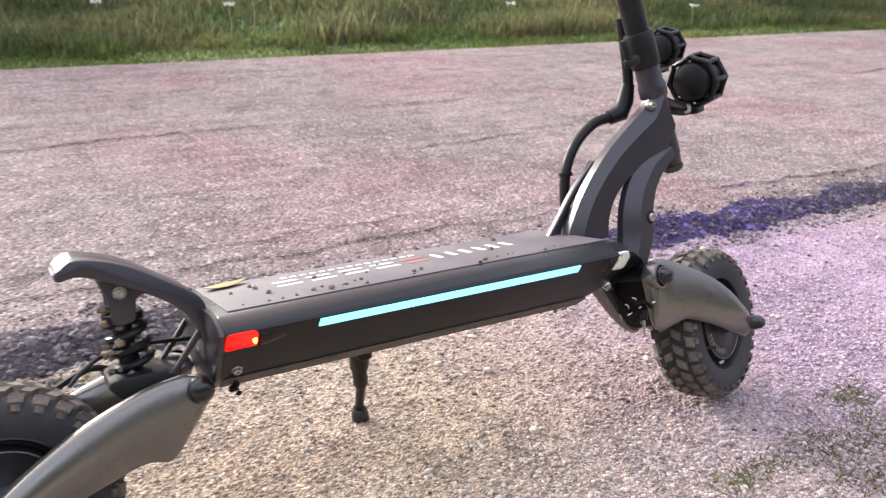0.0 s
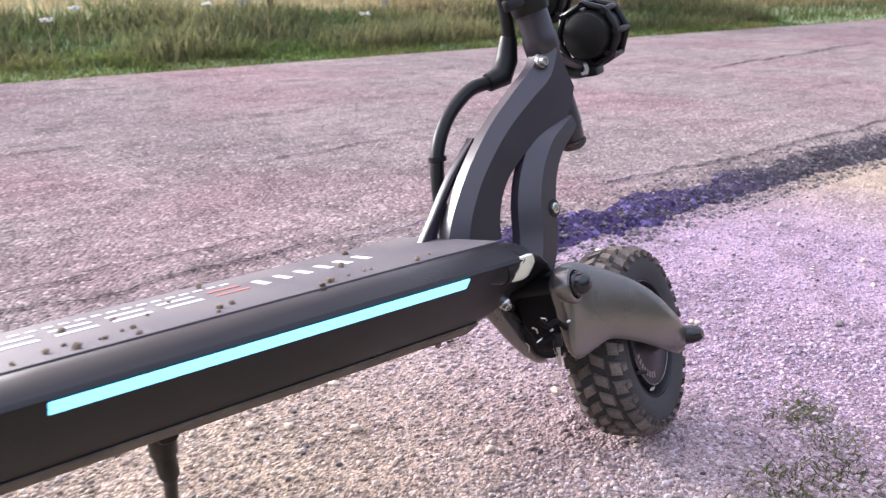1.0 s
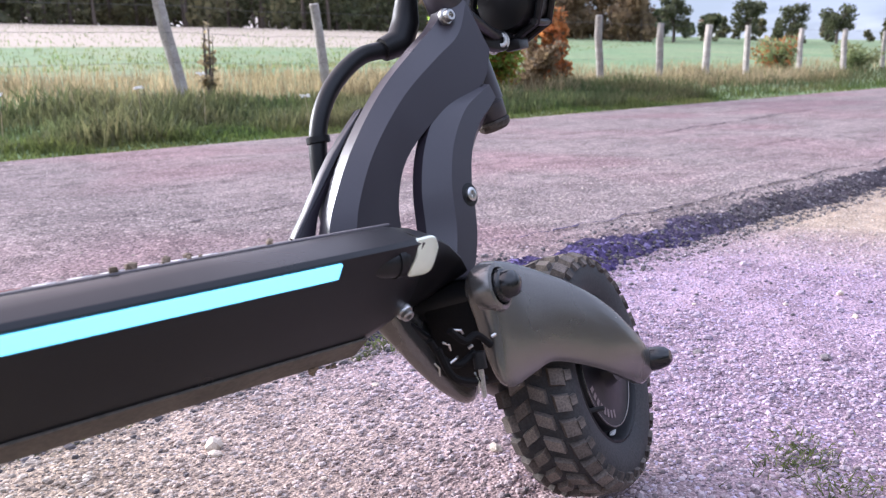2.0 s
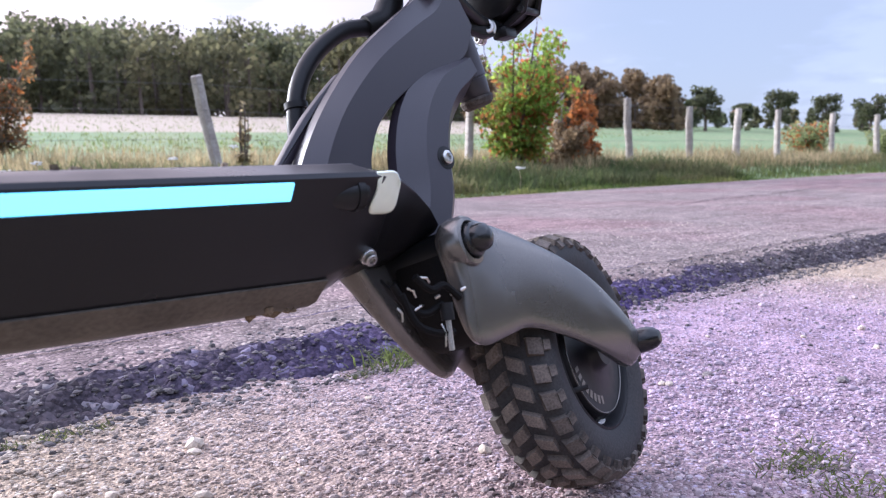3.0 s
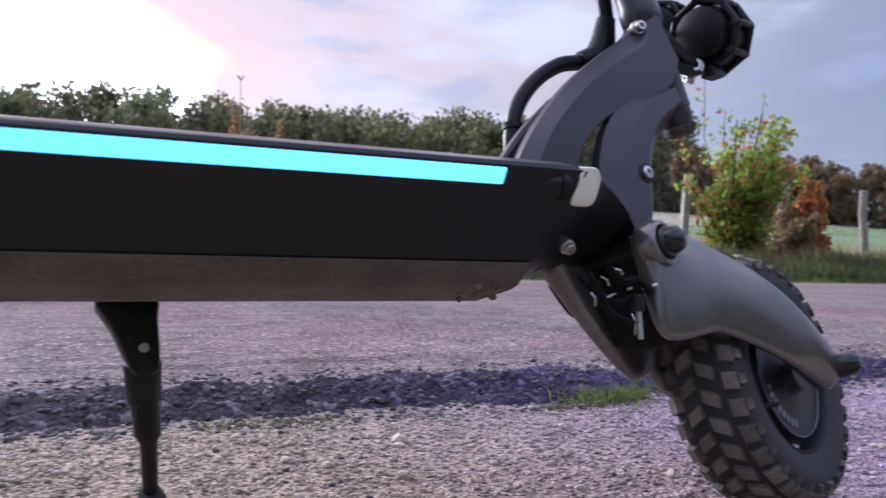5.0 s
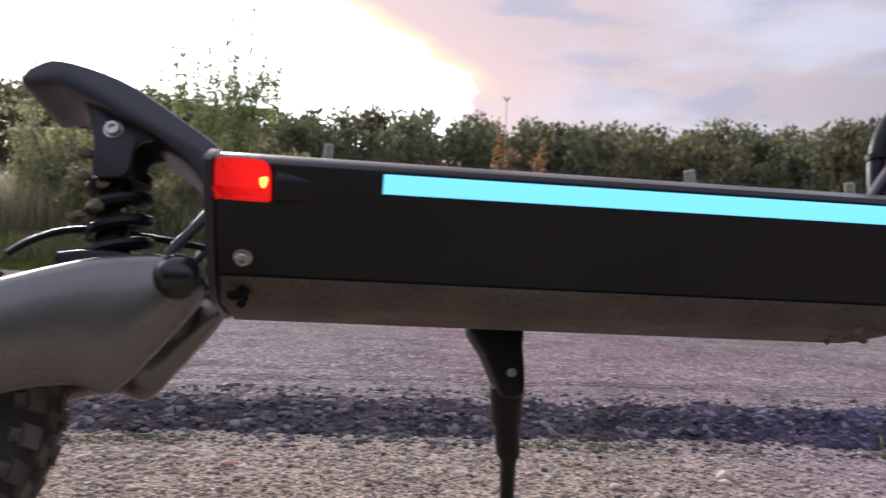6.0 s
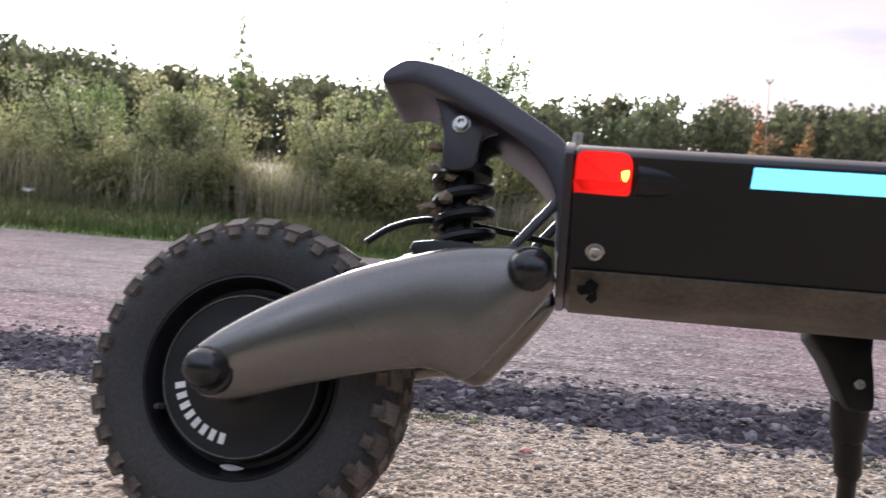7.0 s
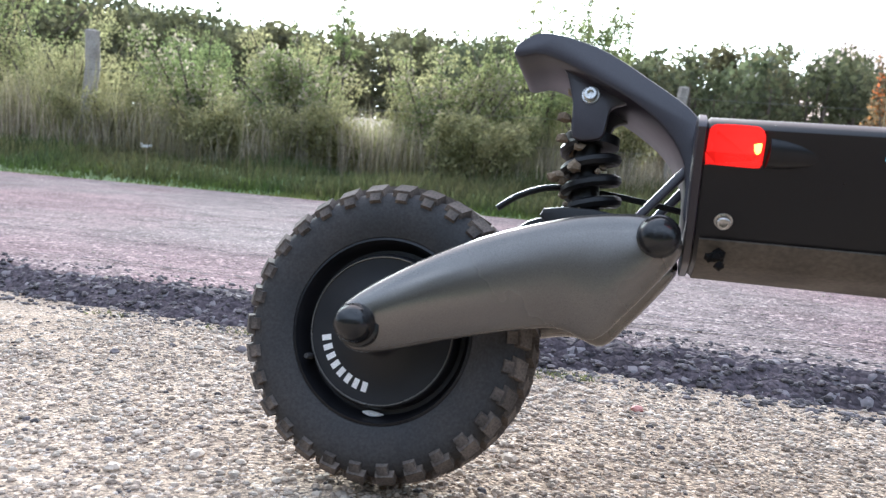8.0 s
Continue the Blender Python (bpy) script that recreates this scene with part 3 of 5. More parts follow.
scooter = thing("electric_scooter", "black and silver-grey electric scooter with lit strip, leaning on stand", "scooter", LEAN)
RAKE = Matrix.Translation((0.505, 0, 0.43)) @ Matrix.Rotation(radians(-21), 4, "Y")
STEER = RAKE @ Matrix.Rotation(radians(20), 4, "Z") @ RAKE.inverted()


def deck_section(k=0.0, up=0.0):
    half = [(0.034, 0.2290 + k + up), (0.046, 0.2310 + k + up), (0.0685 - k + 0.5 * up, 0.2445 + 0.7 * up), (0.0715 - k + 0.55 * up, 0.2475 + 0.7 * up), (0.1240 - k, 0.3065), (0.1262 - k, 0.3105), (0.1245 - k, 0.3145),
            (0.1010 - k, 0.3255 - k), (0.0960 - k, 0.3272 - k), (0.0885 - k, 0.3280 - k)]
    return [(-y, z) for y, z in half] + [(y, z) for y, z in reversed(half)]


def extrude_sections(rows):
    """rows: (x, list of (y, z)); closes both ends."""
    bm = bmesh.new()
    rings = [[bm.verts.new((x, y, z)) for y, z in s] for x, s in rows]
    k = len(rings[0])
    for a, b in zip(rings, rings[1:]):
        for i in range(k):
            bm.faces.new((a[i], a[(i + 1) % k], b[(i + 1) % k], b[i]))
    bm.faces.new(rings[0])
    bm.faces.new(rings[-1])
    return bm


deck = part("deck", extrude_sections([(-0.304, deck_section(0.003)), (-0.300, deck_section()), (0.236, deck_section()), (0.262, deck_section(0.0, 0.010)), (0.282, deck_section(0.004, 0.022)), (0.290, deck_section(0.012, 0.030))]), M_DECK, scooter,
            "black satin deck body with slanting sides")
part("underside_plate", extrude_sections([(x, [(-0.0702, 0.2432), (-0.0470, 0.2292), (-0.034, 0.2270), (0.034, 0.2270), (0.0470, 0.2292), (0.0702, 0.2432), (0.0690, 0.2445), (-0.0690, 0.2445)]) for x in (-0.299, 0.244)]),
    M_UNDER, deck, "brown-grey belly plate, ground light put into its colour")
part("deck_mat", block(-0.008, 0, 0.3286, 0.560, 0.174, 0.0022, 0.0009), M_MAT, deck, "dusty dark grip mat")
part("end_frame", extrude_sections([(-0.3095, deck_section(0.0005)), (-0.3085, deck_section(-0.0012)), (-0.3035, deck_section(-0.0012)), (-0.3025, deck_section(0.0005))]), M_NECK, deck, "grey end plate edge")

# brand lettering on the mat, drawn as plain worn bars
for i in range(8):
    x = 0.150 - 0.0475 * i
    if i < 3:
        bars = [(x - 0.012, 0.0135, 0.007, 0.034), (x + 0.012, 0.0135, 0.007, 0.034)]
    else:
        bars = [(x, 0.001, 0.034, 0.008), (x, 0.026, 0.034, 0.008)]
    for n, (bx, by, sx, sy) in enumerate(bars):
        part("print_mark", block(bx, by, 0.3300 + 0.00012 * n, sx, sy, 0.0006), M_REDPRINT if i == 3 else M_WHITE, deck, "worn mark printed on the mat", smooth=False)
for i in range(15):
    part("print_mark", block(0.02 - 0.014 * i, 0.052, 0.3301, 0.008, 0.007, 0.0006), M_WHITE, deck, "small worn mark printed on the mat", smooth=False)

# side strips, tail lights, front lenses, on both sides: points on the slanting side
def on_side(z, out=0.0):
    """y on the slanting deck side at height z (positive side), pushed out along its normal."""
    return 0.0715 + (z - 0.2475) * (0.1240 - 0.0715) / (0.3065 - 0.2475) + out


for s in (-1, 1):
    def strip_row(x, lift):
        return (x, [(s * (on_side(z, o)), z) for z, o in ((0.2975, 0.0), (0.2975, lift), (0.3072, lift), (0.3085, 0.0))])
    part("side_light_strip", extrude_sections([strip_row(-0.190, 0.0022), strip_row(0.195, 0.0022)]), M_STRIP, deck, "lit pale cyan light strip", smooth=False)
    # rear light: a lens let into the end of the side with a tapering scoop in front of it
    lens = curve_through([(-0.3015, 0.2905), (-0.298, 0.2895), (-0.270, 0.2890), (-0.2655, 0.2900), (-0.2650, 0.2940), (-0.2655, 0.306), (-0.269, 0.3105), (-0.276, 0.3115), (-0.295, 0.3115), (-0.3000, 0.3100), (-0.3015, 0.306)], 4)
    bm = slab(lens, [(0, 0.0), (0, 0.004), (0.002, 0.0058), (0.006, 0.0068)])
    for v in bm.verts:
        v.co.y = s * (on_side(v.co.z) + v.co.y - 0.001)
    tail = part("tail_light", bm, M_TAIL, deck, "lit red tail light lens")
    bm = lathe([(-0.0012, 0), (-0.001, 0.0028), (0.0, 0.0032), (0.001, 0.0)], 12)
    bmesh.ops.transform(bm, matrix=Matrix.Translation((-0.2695, s * (on_side(0.3005) + 0.0052), 0.3005)) @ Matrix.Diagonal((0.8, 1, 2.0, 1)), verts=bm.verts)
    part("led", bm, M_LED, tail, "glowing amber diode")
    for x0, x1, nm in ((-0.263, -0.208, "rear_scoop"), (0.254, 0.216, "front_scoop")):
        yc = on_side(0.3015) - 0.0075
        radii = (0.0128, 0.0126, 0.0116, 0.0100, 0.0080, 0.0055, 0.0015)
        bm = tube([(x0 + (x1 - x0) * k / 6, s * (yc - 0.0012 * k), 0.3015) for k in range(7)], list(radii), 20)
        part(nm, bm, M_DECK, deck, "black tapering shroud")
        if x0 > 0:
            part("plug", tube([(x0 - 0.006, s * yc, 0.3015), (x0, s * yc, 0.3015), (x0 + 0.001, s * yc, 0.3015), (x0 + 0.004, s * yc, 0.3015)], [0.0134, 0.0134, 0.0118, 0.0112], 20), M_BLACK, deck, "black ribbed plug")
    lens = curve_through([(0.2640, 0.3135), (0.2720, 0.3150), (0.2840, 0.3140), (0.2865, 0.3020), (0.2865, 0.2880), (0.2750, 0.2860), (0.2645, 0.2885), (0.2660, 0.3020)], 4)
    bm = slab(lens, [(0, 0.0), (0, 0.0020), (0.0015, 0.0032)])
    for v in bm.verts:
        v.co.y = s * (min(on_side(v.co.z), 0.1225) + v.co.y - 0.001)
    part("front_marker_lens", bm, M_LENS, deck, "unlit clear marker lens")
    for x in (-0.284, 0.286):
        bm = bolt_bm(0.0052, 0.0045)
        if s > 0:
            bmesh.ops.rotate(bm, matrix=Matrix.Rotation(math.pi, 3, "Z"), verts=bm.verts)
        part("bolt", bm, M_STEEL, deck, "zinc socket bolt", Matrix.Translation((x if x < 0 else 0.278, s * (on_side(0.256) + 0.0002), 0.256)) @ Matrix.Rotation(-s * radians(41.7), 4, "X"))

# stand
stand = part("kickstand", slab(curve_through([(-0.090, 0.240), (-0.042, 0.240), (-0.039, 0.222), (-0.037, 0.186), (-0.041, 0.174), (-0.058, 0.174), (-0.066, 0.190), (-0.077, 0.214)], 3), rounded(0.098, 0.132, 0.004)),
    M_BLACK, scooter, "black folding side stand")
part("leg", join(tube([(-0.050, 0.120, 0.186), (-0.047, 0.136, 0.154), (-0.0460, 0.140, 0.150), (-0.042, 0.150, 0.122), (-0.041, 0.153, 0.116), (-0.036, 0.184, 0.068)],
                      [0.0165, 0.0150, 0.0125, 0.0118, 0.0080, 0.0070], 14)), M_BLACK, stand)
part("foot", tube([(-0.037, 0.181, 0.070), (-0.035, 0.187, 0.062), (-0.032, 0.194, 0.048), (-0.030, 0.198, 0.043)], [0.010, 0.0135, 0.0145, 0.0115], 14), M_RUBBER, stand, "black rubber foot")
part("bolt", bolt_bm(0.0045, 0.004), M_STEEL, stand, "", Matrix.Translation((-0.0510, 0.0985, 0.196)))


# wheels
def tyre_profile():
    half = [(0.030, 0.078), (0.034, 0.0795), (0.0375, 0.087), (0.0395, 0.098), (0.0390, 0.106), (0.0360, 0.1140), (0.030, 0.1188), (0.016, 0.1222), (0.0, 0.1230)]
    return [(-y, r) for y, r in half] + [(y, r) for y, r in reversed(half[:-1])]


def knob(length, width, height, y, r, tilt, skew):
    """A tread block standing on the tyre at radius r, in wheel coordinates at angle zero (top)."""
    bm = bmesh.new()
    lo = [(-length / 2, -width / 2), (length / 2, -width / 2), (length / 2, width / 2), (-length / 2, width / 2)]
    base = [bm.verts.new((a + skew * b, b, -0.004)) for a, b in lo]
    top = [bm.verts.new((0.84 * a + skew * b, 0.84 * b, height)) for a, b in lo]
    bm.faces.new(top)
    for i in range(4):
        bm.faces.new((base[i], base[(i + 1) % 4], top[(i + 1) % 4], top[i]))
    bmesh.ops.transform(bm, matrix=Matrix.Translation((0, y, 0)) @ Matrix.Translation((0, 0, r)) @ Matrix.Rotation(tilt, 4, "X"), verts=bm.verts)
    me = bpy.data.meshes.new("tread_block")
    bmesh.ops.recalc_face_normals(bm, faces=bm.faces)
    bm.to_mesh(me)
    bm.free()
    me.materials.append(M_TREAD)
    return me


KNOBS = [knob(0.0180, 0.016, 0.0054, -0.0295, 0.1186, radians(34), 0.15), knob(0.0180, 0.016, 0.0054, 0.0295, 0.1186, radians(-34), -0.15),
         knob(0.0145, 0.0175, 0.0058, -0.0098, 0.1222, radians(5), 0.45), knob(0.0145, 0.0175, 0.0058, 0.0098, 0.1222, radians(-5), -0.45),
         knob(0.0110, 0.009, 0.0030, -0.0372, 0.1125, radians(64), 0.0), knob(0.0110, 0.009, 0.0030, 0.0372, 0.1125, radians(-64), 0.0)]


def wheel(name, m, label, spin, ink):
    w = finish(name, lathe(tyre_profile(), 72), M_RUBBER, scooter, label)
    w.matrix_local = m
    part("rim", join(lathe([(-0.030, 0.080), (-0.0335, 0.0790), (-0.0345, 0.0768), (-0.031, 0.0752), (-0.022, 0.0735), (-0.018, 0.0700), (-0.018, 0.050)], 56),
                     lathe([(0.030, 0.080), (0.0335, 0.0790), (0.0345, 0.0768), (0.031, 0.0752), (0.022, 0.0735), (0.018, 0.0700), (0.018, 0.050)], 56)), M_HUB, w, "black wheel rim")
    hub = part("hub_motor", lathe([(-0.045, 0.0), (-0.045, 0.016), (-0.036, 0.020), (-0.0335, 0.024), (-0.0315, 0.054), (-0.0325, 0.0615), (-0.0325, 0.0635), (-0.028, 0.0655), (-0.018, 0.0665),
                             (0.018, 0.0665), (0.028, 0.0655), (0.0325, 0.0635), (0.0325, 0.0615), (0.0315, 0.054), (0.0335, 0.024), (0.036, 0.020), (0.045, 0.016), (0.045, 0.0)], 56), M_HUB, w, "black hub motor casing")
    ring = [(0.0622 * math.cos(2 * math.pi * i / 48), -0.0330, 0.0622 * math.sin(2 * math.pi * i / 48)) for i in range(49)]
    part("hub_ring", tube(ring, 0.0007, 6), M_ARM, w, "thin bright ring round the hub")
    # lettering round the hub as plain bars
    for i in range(8):
        a = radians(194 + 9.6 * i)
        p = Matrix.Rotation(-a, 4, "Y") @ Matrix.Translation((0.0485, -0.0318, 0))
        part("print_mark", block(0, 0, 0, 0.0094, 0.0006, 0.0048), ink, w, "bar printed on the hub", p, smooth=False)
    part("valve", tube([(0.071, -0.020, 0), (0.066, -0.036, 0.002), (0.0655, -0.044, 0.002)], [0.003, 0.0026, 0.0022], 8), M_RUBBER, w, "short rubber valve", Matrix.Rotation(radians(-205), 4, "Y"))
    # white arc stands in for bright ground showing through the hub slot
    part("slot_edge", tube([(0.0702 * math.cos(a), -0.0215, 0.0702 * math.sin(a)) for a in (radians(262 + 2.6 * k) for k in range(7))], [0.0005, 0.0018, 0.0026, 0.0026, 0.0022, 0.0015, 0.0005], 6), M_WHITE, w, "white arc painted for bright ground seen through a hub slot")
    n = 30
    for i in range(n):
        for k, me in enumerate(KNOBS):
            a = 2 * math.pi * (i + (0.5 if k in (1, 2, 5) else 0.0)) / n + spin
            ob = new("tread_block", me)
            ob.parent = w
            ob.matrix_local = Matrix.Rotation(a, 4, "Y")
    return w


rear_wheel = wheel("rear_wheel", Matrix.Translation((-0.5445, 0, 0.1470)), "knobbly black rear tyre, dusty", 0.03, M_WHITE)
front_wheel = wheel("front_wheel", STEER @ Matrix.Translation((0.541, 0.010, 0.1345)), "knobbly black front tyre, muddy", 0.06, M_ARM)

# rear swing arms, one on each side
def loft(stations, inner, outer, power=2.6, segs=24, shape=None):
    """An arm: stations of (top x, z), (bottom x, z); its rounded section lies between the inner and the outer side."""
    tops = curve_through([t for t, _ in stations], 4, False)
    bots = curve_through([b for _, b in stations], 4, False)
    bm, rings = bmesh.new(), []
    for t, b in zip(tops, bots):
        x = (t[0] + b[0]) / 2
        yi, yo = inner(x), outer(x)
        thick = min(1.0, 0.25 + (t - b).length / 0.035)
        ring = []
        for i in range(len(shape) if shape else segs):
            a = 2 * math.pi * i / segs
            c, q = math.cos(a), math.sin(a)
            f = math.copysign(abs(q) ** (2 / power), q)
            g = math.copysign(abs(c) ** (2 / power), c) * thick
            if g > 0:
                g *= 1 - 0.50 * max(0.0, -f + 0.15) ** 1.3
            if shape:
                f, g = shape[i]
            p = (t + b) / 2 + (t - b) / 2 * f
            ring.append(bm.verts.new((p[0], (yi + yo) / 2 + (yo - yi) / 2 * g, p[1])))
        rings.append(ring)
    segs = len(rings[0])
    for r0, r1 in zip(rings, rings[1:]):
        for i in range(segs):
            bm.faces.new((r0[i], r0[(i + 1) % segs], r1[(i + 1) % segs], r1[i]))
    bm.faces.new(rings[0])
    bm.faces.new(rings[-1])
    return bm


REAR_ARM = [((-0.3095, 0.2380), (-0.3105, 0.2310)), ((-0.3160, 0.2510), (-0.3200, 0.2160)), ((-0.3380, 0.2585), (-0.3440, 0.1850)), ((-0.3600, 0.2580), (-0.3670, 0.1605)), ((-0.3840, 0.2540), (-0.3900, 0.1650)),
            ((-0.4100, 0.2465), (-0.4080, 0.1640)), ((-0.4550, 0.2300), (-0.4400, 0.1560)), ((-0.5000, 0.2070), (-0.4850, 0.1430)), ((-0.5350, 0.1850), (-0.5220, 0.1310)), ((-0.5570, 0.1670), (-0.5480, 0.1275)), ((-0.5655, 0.1520), (-0.5610, 0.1350))]


def flare(x0, y0, x1, y1):
    return lambda x: y0 + (y1 - y0) * smooth01((x - x0) / (x1 - x0))


for s in (-1, 1):
    inner, outer = flare(-0.31, s * 0.042, -0.52, s * 0.058), flare(-0.31, s * 0.076, -0.55, s * 0.098)
    arm = part("rear_swing_arm", loft(REAR_ARM, inner, outer), M_ARM, scooter, "silver-grey cast swing arm")
    turn = Matrix.Rotation(0 if s < 0 else math.pi, 4, "Z")
    part("axle_cap", lathe([(0.010, 0.018), (0.0, 0.0185), (-0.004, 0.018), (-0.005, 0.0155), (-0.012, 0.0150), (-0.020, 0.0130), (-0.026, 0.0085), (-0.028, 0.0)], 28), M_CAP, arm, "black domed axle cap",
         Matrix.Translation((-0.5440, s * 0.0895, 0.1490)) @ turn)
    part("pivot_cap", lathe([(0.010, 0.0160), (0.0, 0.0160), (-0.001, 0.0145), (-0.003, 0.0138), (-0.007, 0.0105), (-0.009, 0.0050), (-0.0095, 0.0)], 28), M_CAP, arm, "black domed pivot cap",
         Matrix.Translation((-0.3275, s * 0.0790, 0.2410)) @ turn)

# rear fender and its brackets
FENDER = curve_through([(-0.460, 0.393), (-0.453, 0.402), (-0.434, 0.4090), (-0.390, 0.3975), (-0.347, 0.3725), (-0.307, 0.343), (-0.303, 0.312), (-0.303, 0.262), (-0.312, 0.262), (-0.314, 0.300), (-0.330, 0.330),
                        (-0.360, 0.354), (-0.398, 0.374), (-0.434, 0.3890), (-0.455, 0.3865)], 4)
fender = part("rear_fender", slab(FENDER, rounded(-0.046, 0.046, 0.003)), M_NECK, scooter, "dark curved rear mudguard footrest with a pale tip")
for s in (-1, 1):
    side = curve_through([(-0.424, 0.394), (-0.388, 0.388), (-0.356, 0.368), (-0.362, 0.358), (-0.376, 0.352), (-0.379, 0.338), (-0.383, 0.326), (-0.405, 0.326), (-0.408, 0.354), (-0.416, 0.380)], 3)
    web = part("bracket", slab(side, rounded(s * 0.026 - 0.0035, s * 0.026 + 0.0035, 0.0015)), M_NECK, fender)
    part("bolt", bolt_bm(0.0058, 0.005), M_STEEL, web, "zinc socket bolt", Matrix.Translation((-0.394, s * 0.0305, 0.362)) @ Matrix.Rotation(0 if s < 0 else math.pi, 4, "Z"))
    part("strut", slab([Vector(p) for p in ((-0.352, 0.258), (-0.344, 0.258), (-0.309, 0.300), (-0.309, 0.312))], rounded(s * 0.038 - 0.003, s * 0.038 + 0.003, 0.001)), M_NECK, fender)
part("pale_tip", slab(curve_through([(-0.4605, 0.3935), (-0.453, 0.4030), (-0.445, 0.4076), (-0.438, 0.4092), (-0.446, 0.4050), (-0.454, 0.3985)], 3), [(0, -0.030), (0, 0.038)]), M_ALU, fender, "pale metallic tip")


def coil(bottom, top, radius, wire, turns, segs=14):
    b, t = Vector(bottom), Vector(top)
    ax = (t - b).normalized()
    u = ax.orthogonal().normalized()
    v = ax.cross(u)
    n = int(turns * segs)
    pts = [b.lerp(t, i / n) + (u * math.cos(2 * math.pi * i / segs) + v * math.sin(2 * math.pi * i / segs)) * radius for i in range(n + 1)]
    return tube(pts, wire, 8)


shock = part("rear_shock", tube([(-0.388, 0, 0.245), (-0.394, 0, 0.300), (-0.396, 0, 0.362)], [0.013, 0.012, 0.012], 16), M_BLACK, scooter, "black spring shock caked with mud")
part("spring", coil((-0.385, 0, 0.262), (-0.392, 0, 0.326), 0.0215, 0.0050, 3.6), M_BLACK, shock, "black coil spring")
part("spring_seat", join(lathe([(-0.004, 0), (-0.004, 0.027), (0.004, 0.027), (0.004, 0.0)], 24)), M_BLACK, shock, "", Matrix.Translation((-0.385, 0, 0.258)) @ Matrix.Rotation(radians(90), 4, "X"))
part("spring_seat", join(lathe([(-0.004, 0), (-0.004, 0.024), (0.004, 0.024), (0.004, 0.0)], 24)), M_BLACK, shock, "", Matrix.Translation((-0.392, 0, 0.330)) @ Matrix.Rotation(radians(90), 4, "X"))
rng = random.Random(5)


def clod(x, y, z, r, seed):
    q = random.Random(seed)
    bm = bmesh.new()
    bmesh.ops.create_icosphere(bm, subdivisions=1, radius=r)
    for v in bm.verts:
        v.co = Vector((v.co.x * 1.2, v.co.y, v.co.z)) * q.uniform(0.65, 1.25) + Vector((x, y, z))
    return bm


for i in range(40):
    part("mud_clod", clod(-0.408 + rng.uniform(-0.010, 0.030), rng.uniform(-0.028, 0.0), rng.uniform(0.262, 0.368), rng.uniform(0.0022, 0.0058), i), M_MUD, shock, "dried mud", smooth=False)
for i in range(16):
    part("mud_clod", clod(0.232 + rng.uniform(-0.03, 0.022), rng.uniform(-0.060, 0.02), 0.2285 + rng.uniform(-0.003, 0.002), rng.uniform(0.002, 0.005), 60 + i), M_MUD, deck, "dried mud", smooth=False)
for i in range(7):
    part("lug", clod(-0.290 + rng.uniform(-0.006, 0.008), -0.064 + rng.uniform(-0.006, 0.006), 0.232 + rng.uniform(-0.008, 0.004), rng.uniform(0.003, 0.005), 90 + i), M_DEEP_BLACK, deck, "black dirty cable lug", smooth=False)
part("cross_member", slab(curve_through([(-0.420, 0.262), (-0.360, 0.262), (-0.330, 0.235), (-0.345, 0.205), (-0.380, 0.215), (-0.410, 0.240)], 3), rounded(-0.042, 0.042, 0.004)), M_BLACK, scooter)
part("brake_hose", tube(curve_through([(-0.462, -0.02, 0.262), (-0.445, -0.015, 0.276), (-0.420, -0.005, 0.287), (-0.385, 0.01, 0.289), (-0.345, 0.015, 0.285), (-0.310, 0.02, 0.280)], 6, False), 0.0028, 8), M_BLACK, scooter, "thin black brake hose")
part("motor_cable", tube(curve_through([(-0.541, 0.078, 0.150), (-0.500, 0.082, 0.215), (-0.440, 0.040, 0.262), (-0.400, 0.035, 0.255), (-0.330, 0.030, 0.240)], 6, False), 0.0042, 8), M_BLACK, scooter)

# gooseneck from the deck to the head tube
NECK = [((0.262, 0.318), (0.334, 0.318)), ((0.274, 0.350), (0.337, 0.349)), ((0.304, 0.398), (0.354, 0.383)), ((0.350, 0.450), (0.393, 0.414)), ((0.400, 0.490), (0.436, 0.434)), ((0.434, 0.516), (0.468, 0.448)), ((0.452, 0.548), (0.484, 0.480))]
NECK_FACETS = [(1.0, -0.34), (0.46, -1.0), (-0.93, -1.0), (-1.0, -0.85), (-1.0, 0.85), (-0.93, 1.0), (0.46, 1.0), (1.0, 0.34)]
neck = part("gooseneck", loft(NECK, lambda x: 0.022, lambda x: -0.025, shape=NECK_FACETS), M_NECK, scooter, "dark anthracite curved neck with a bevelled back edge", sharp=18)
part("neck_flange", slab(curve_through([(0.240, 0.322), (0.262, 0.352), (0.298, 0.398), (0.340, 0.438), (0.330, 0.422), (0.300, 0.385), (0.275, 0.350), (0.262, 0.322)], 3), rounded(0.012, 0.024, 0.002)), M_NECK, neck, "dark flange behind the neck")
HEAD = Matrix.Translation((0.491, 0, 0.43)) @ Matrix.Rotation(radians(-16), 4, "Y")
part("head_tube", lathe([(-0.016, 0.0), (-0.016, 0.0150), (-0.014, 0.0165), (0.0015, 0.0178), (0.002, 0.0172), (0.0035, 0.0172), (0.004, 0.0188), (0.100, 0.0195), (0.106, 0.0225), (0.122, 0.0225), (0.128, 0.0205), (0.17, 0.0195), (0.17, 0.0)], 32), M_NECK, scooter, "dark head tube",
     HEAD @ Matrix.Rotation(radians(90), 4, "X") @ Matrix.Translation((0, 0, 0)))
part("dust_seal", lathe([(-0.026, 0.0), (-0.026, 0.0125), (-0.023, 0.0165), (-0.018, 0.0180), (-0.0155, 0.0172), (-0.0155, 0.0)], 14), M_TREAD, scooter, "ragged brown rubber seal under the head tube", HEAD @ Matrix.Rotation(radians(90), 4, "X"), smooth=False)
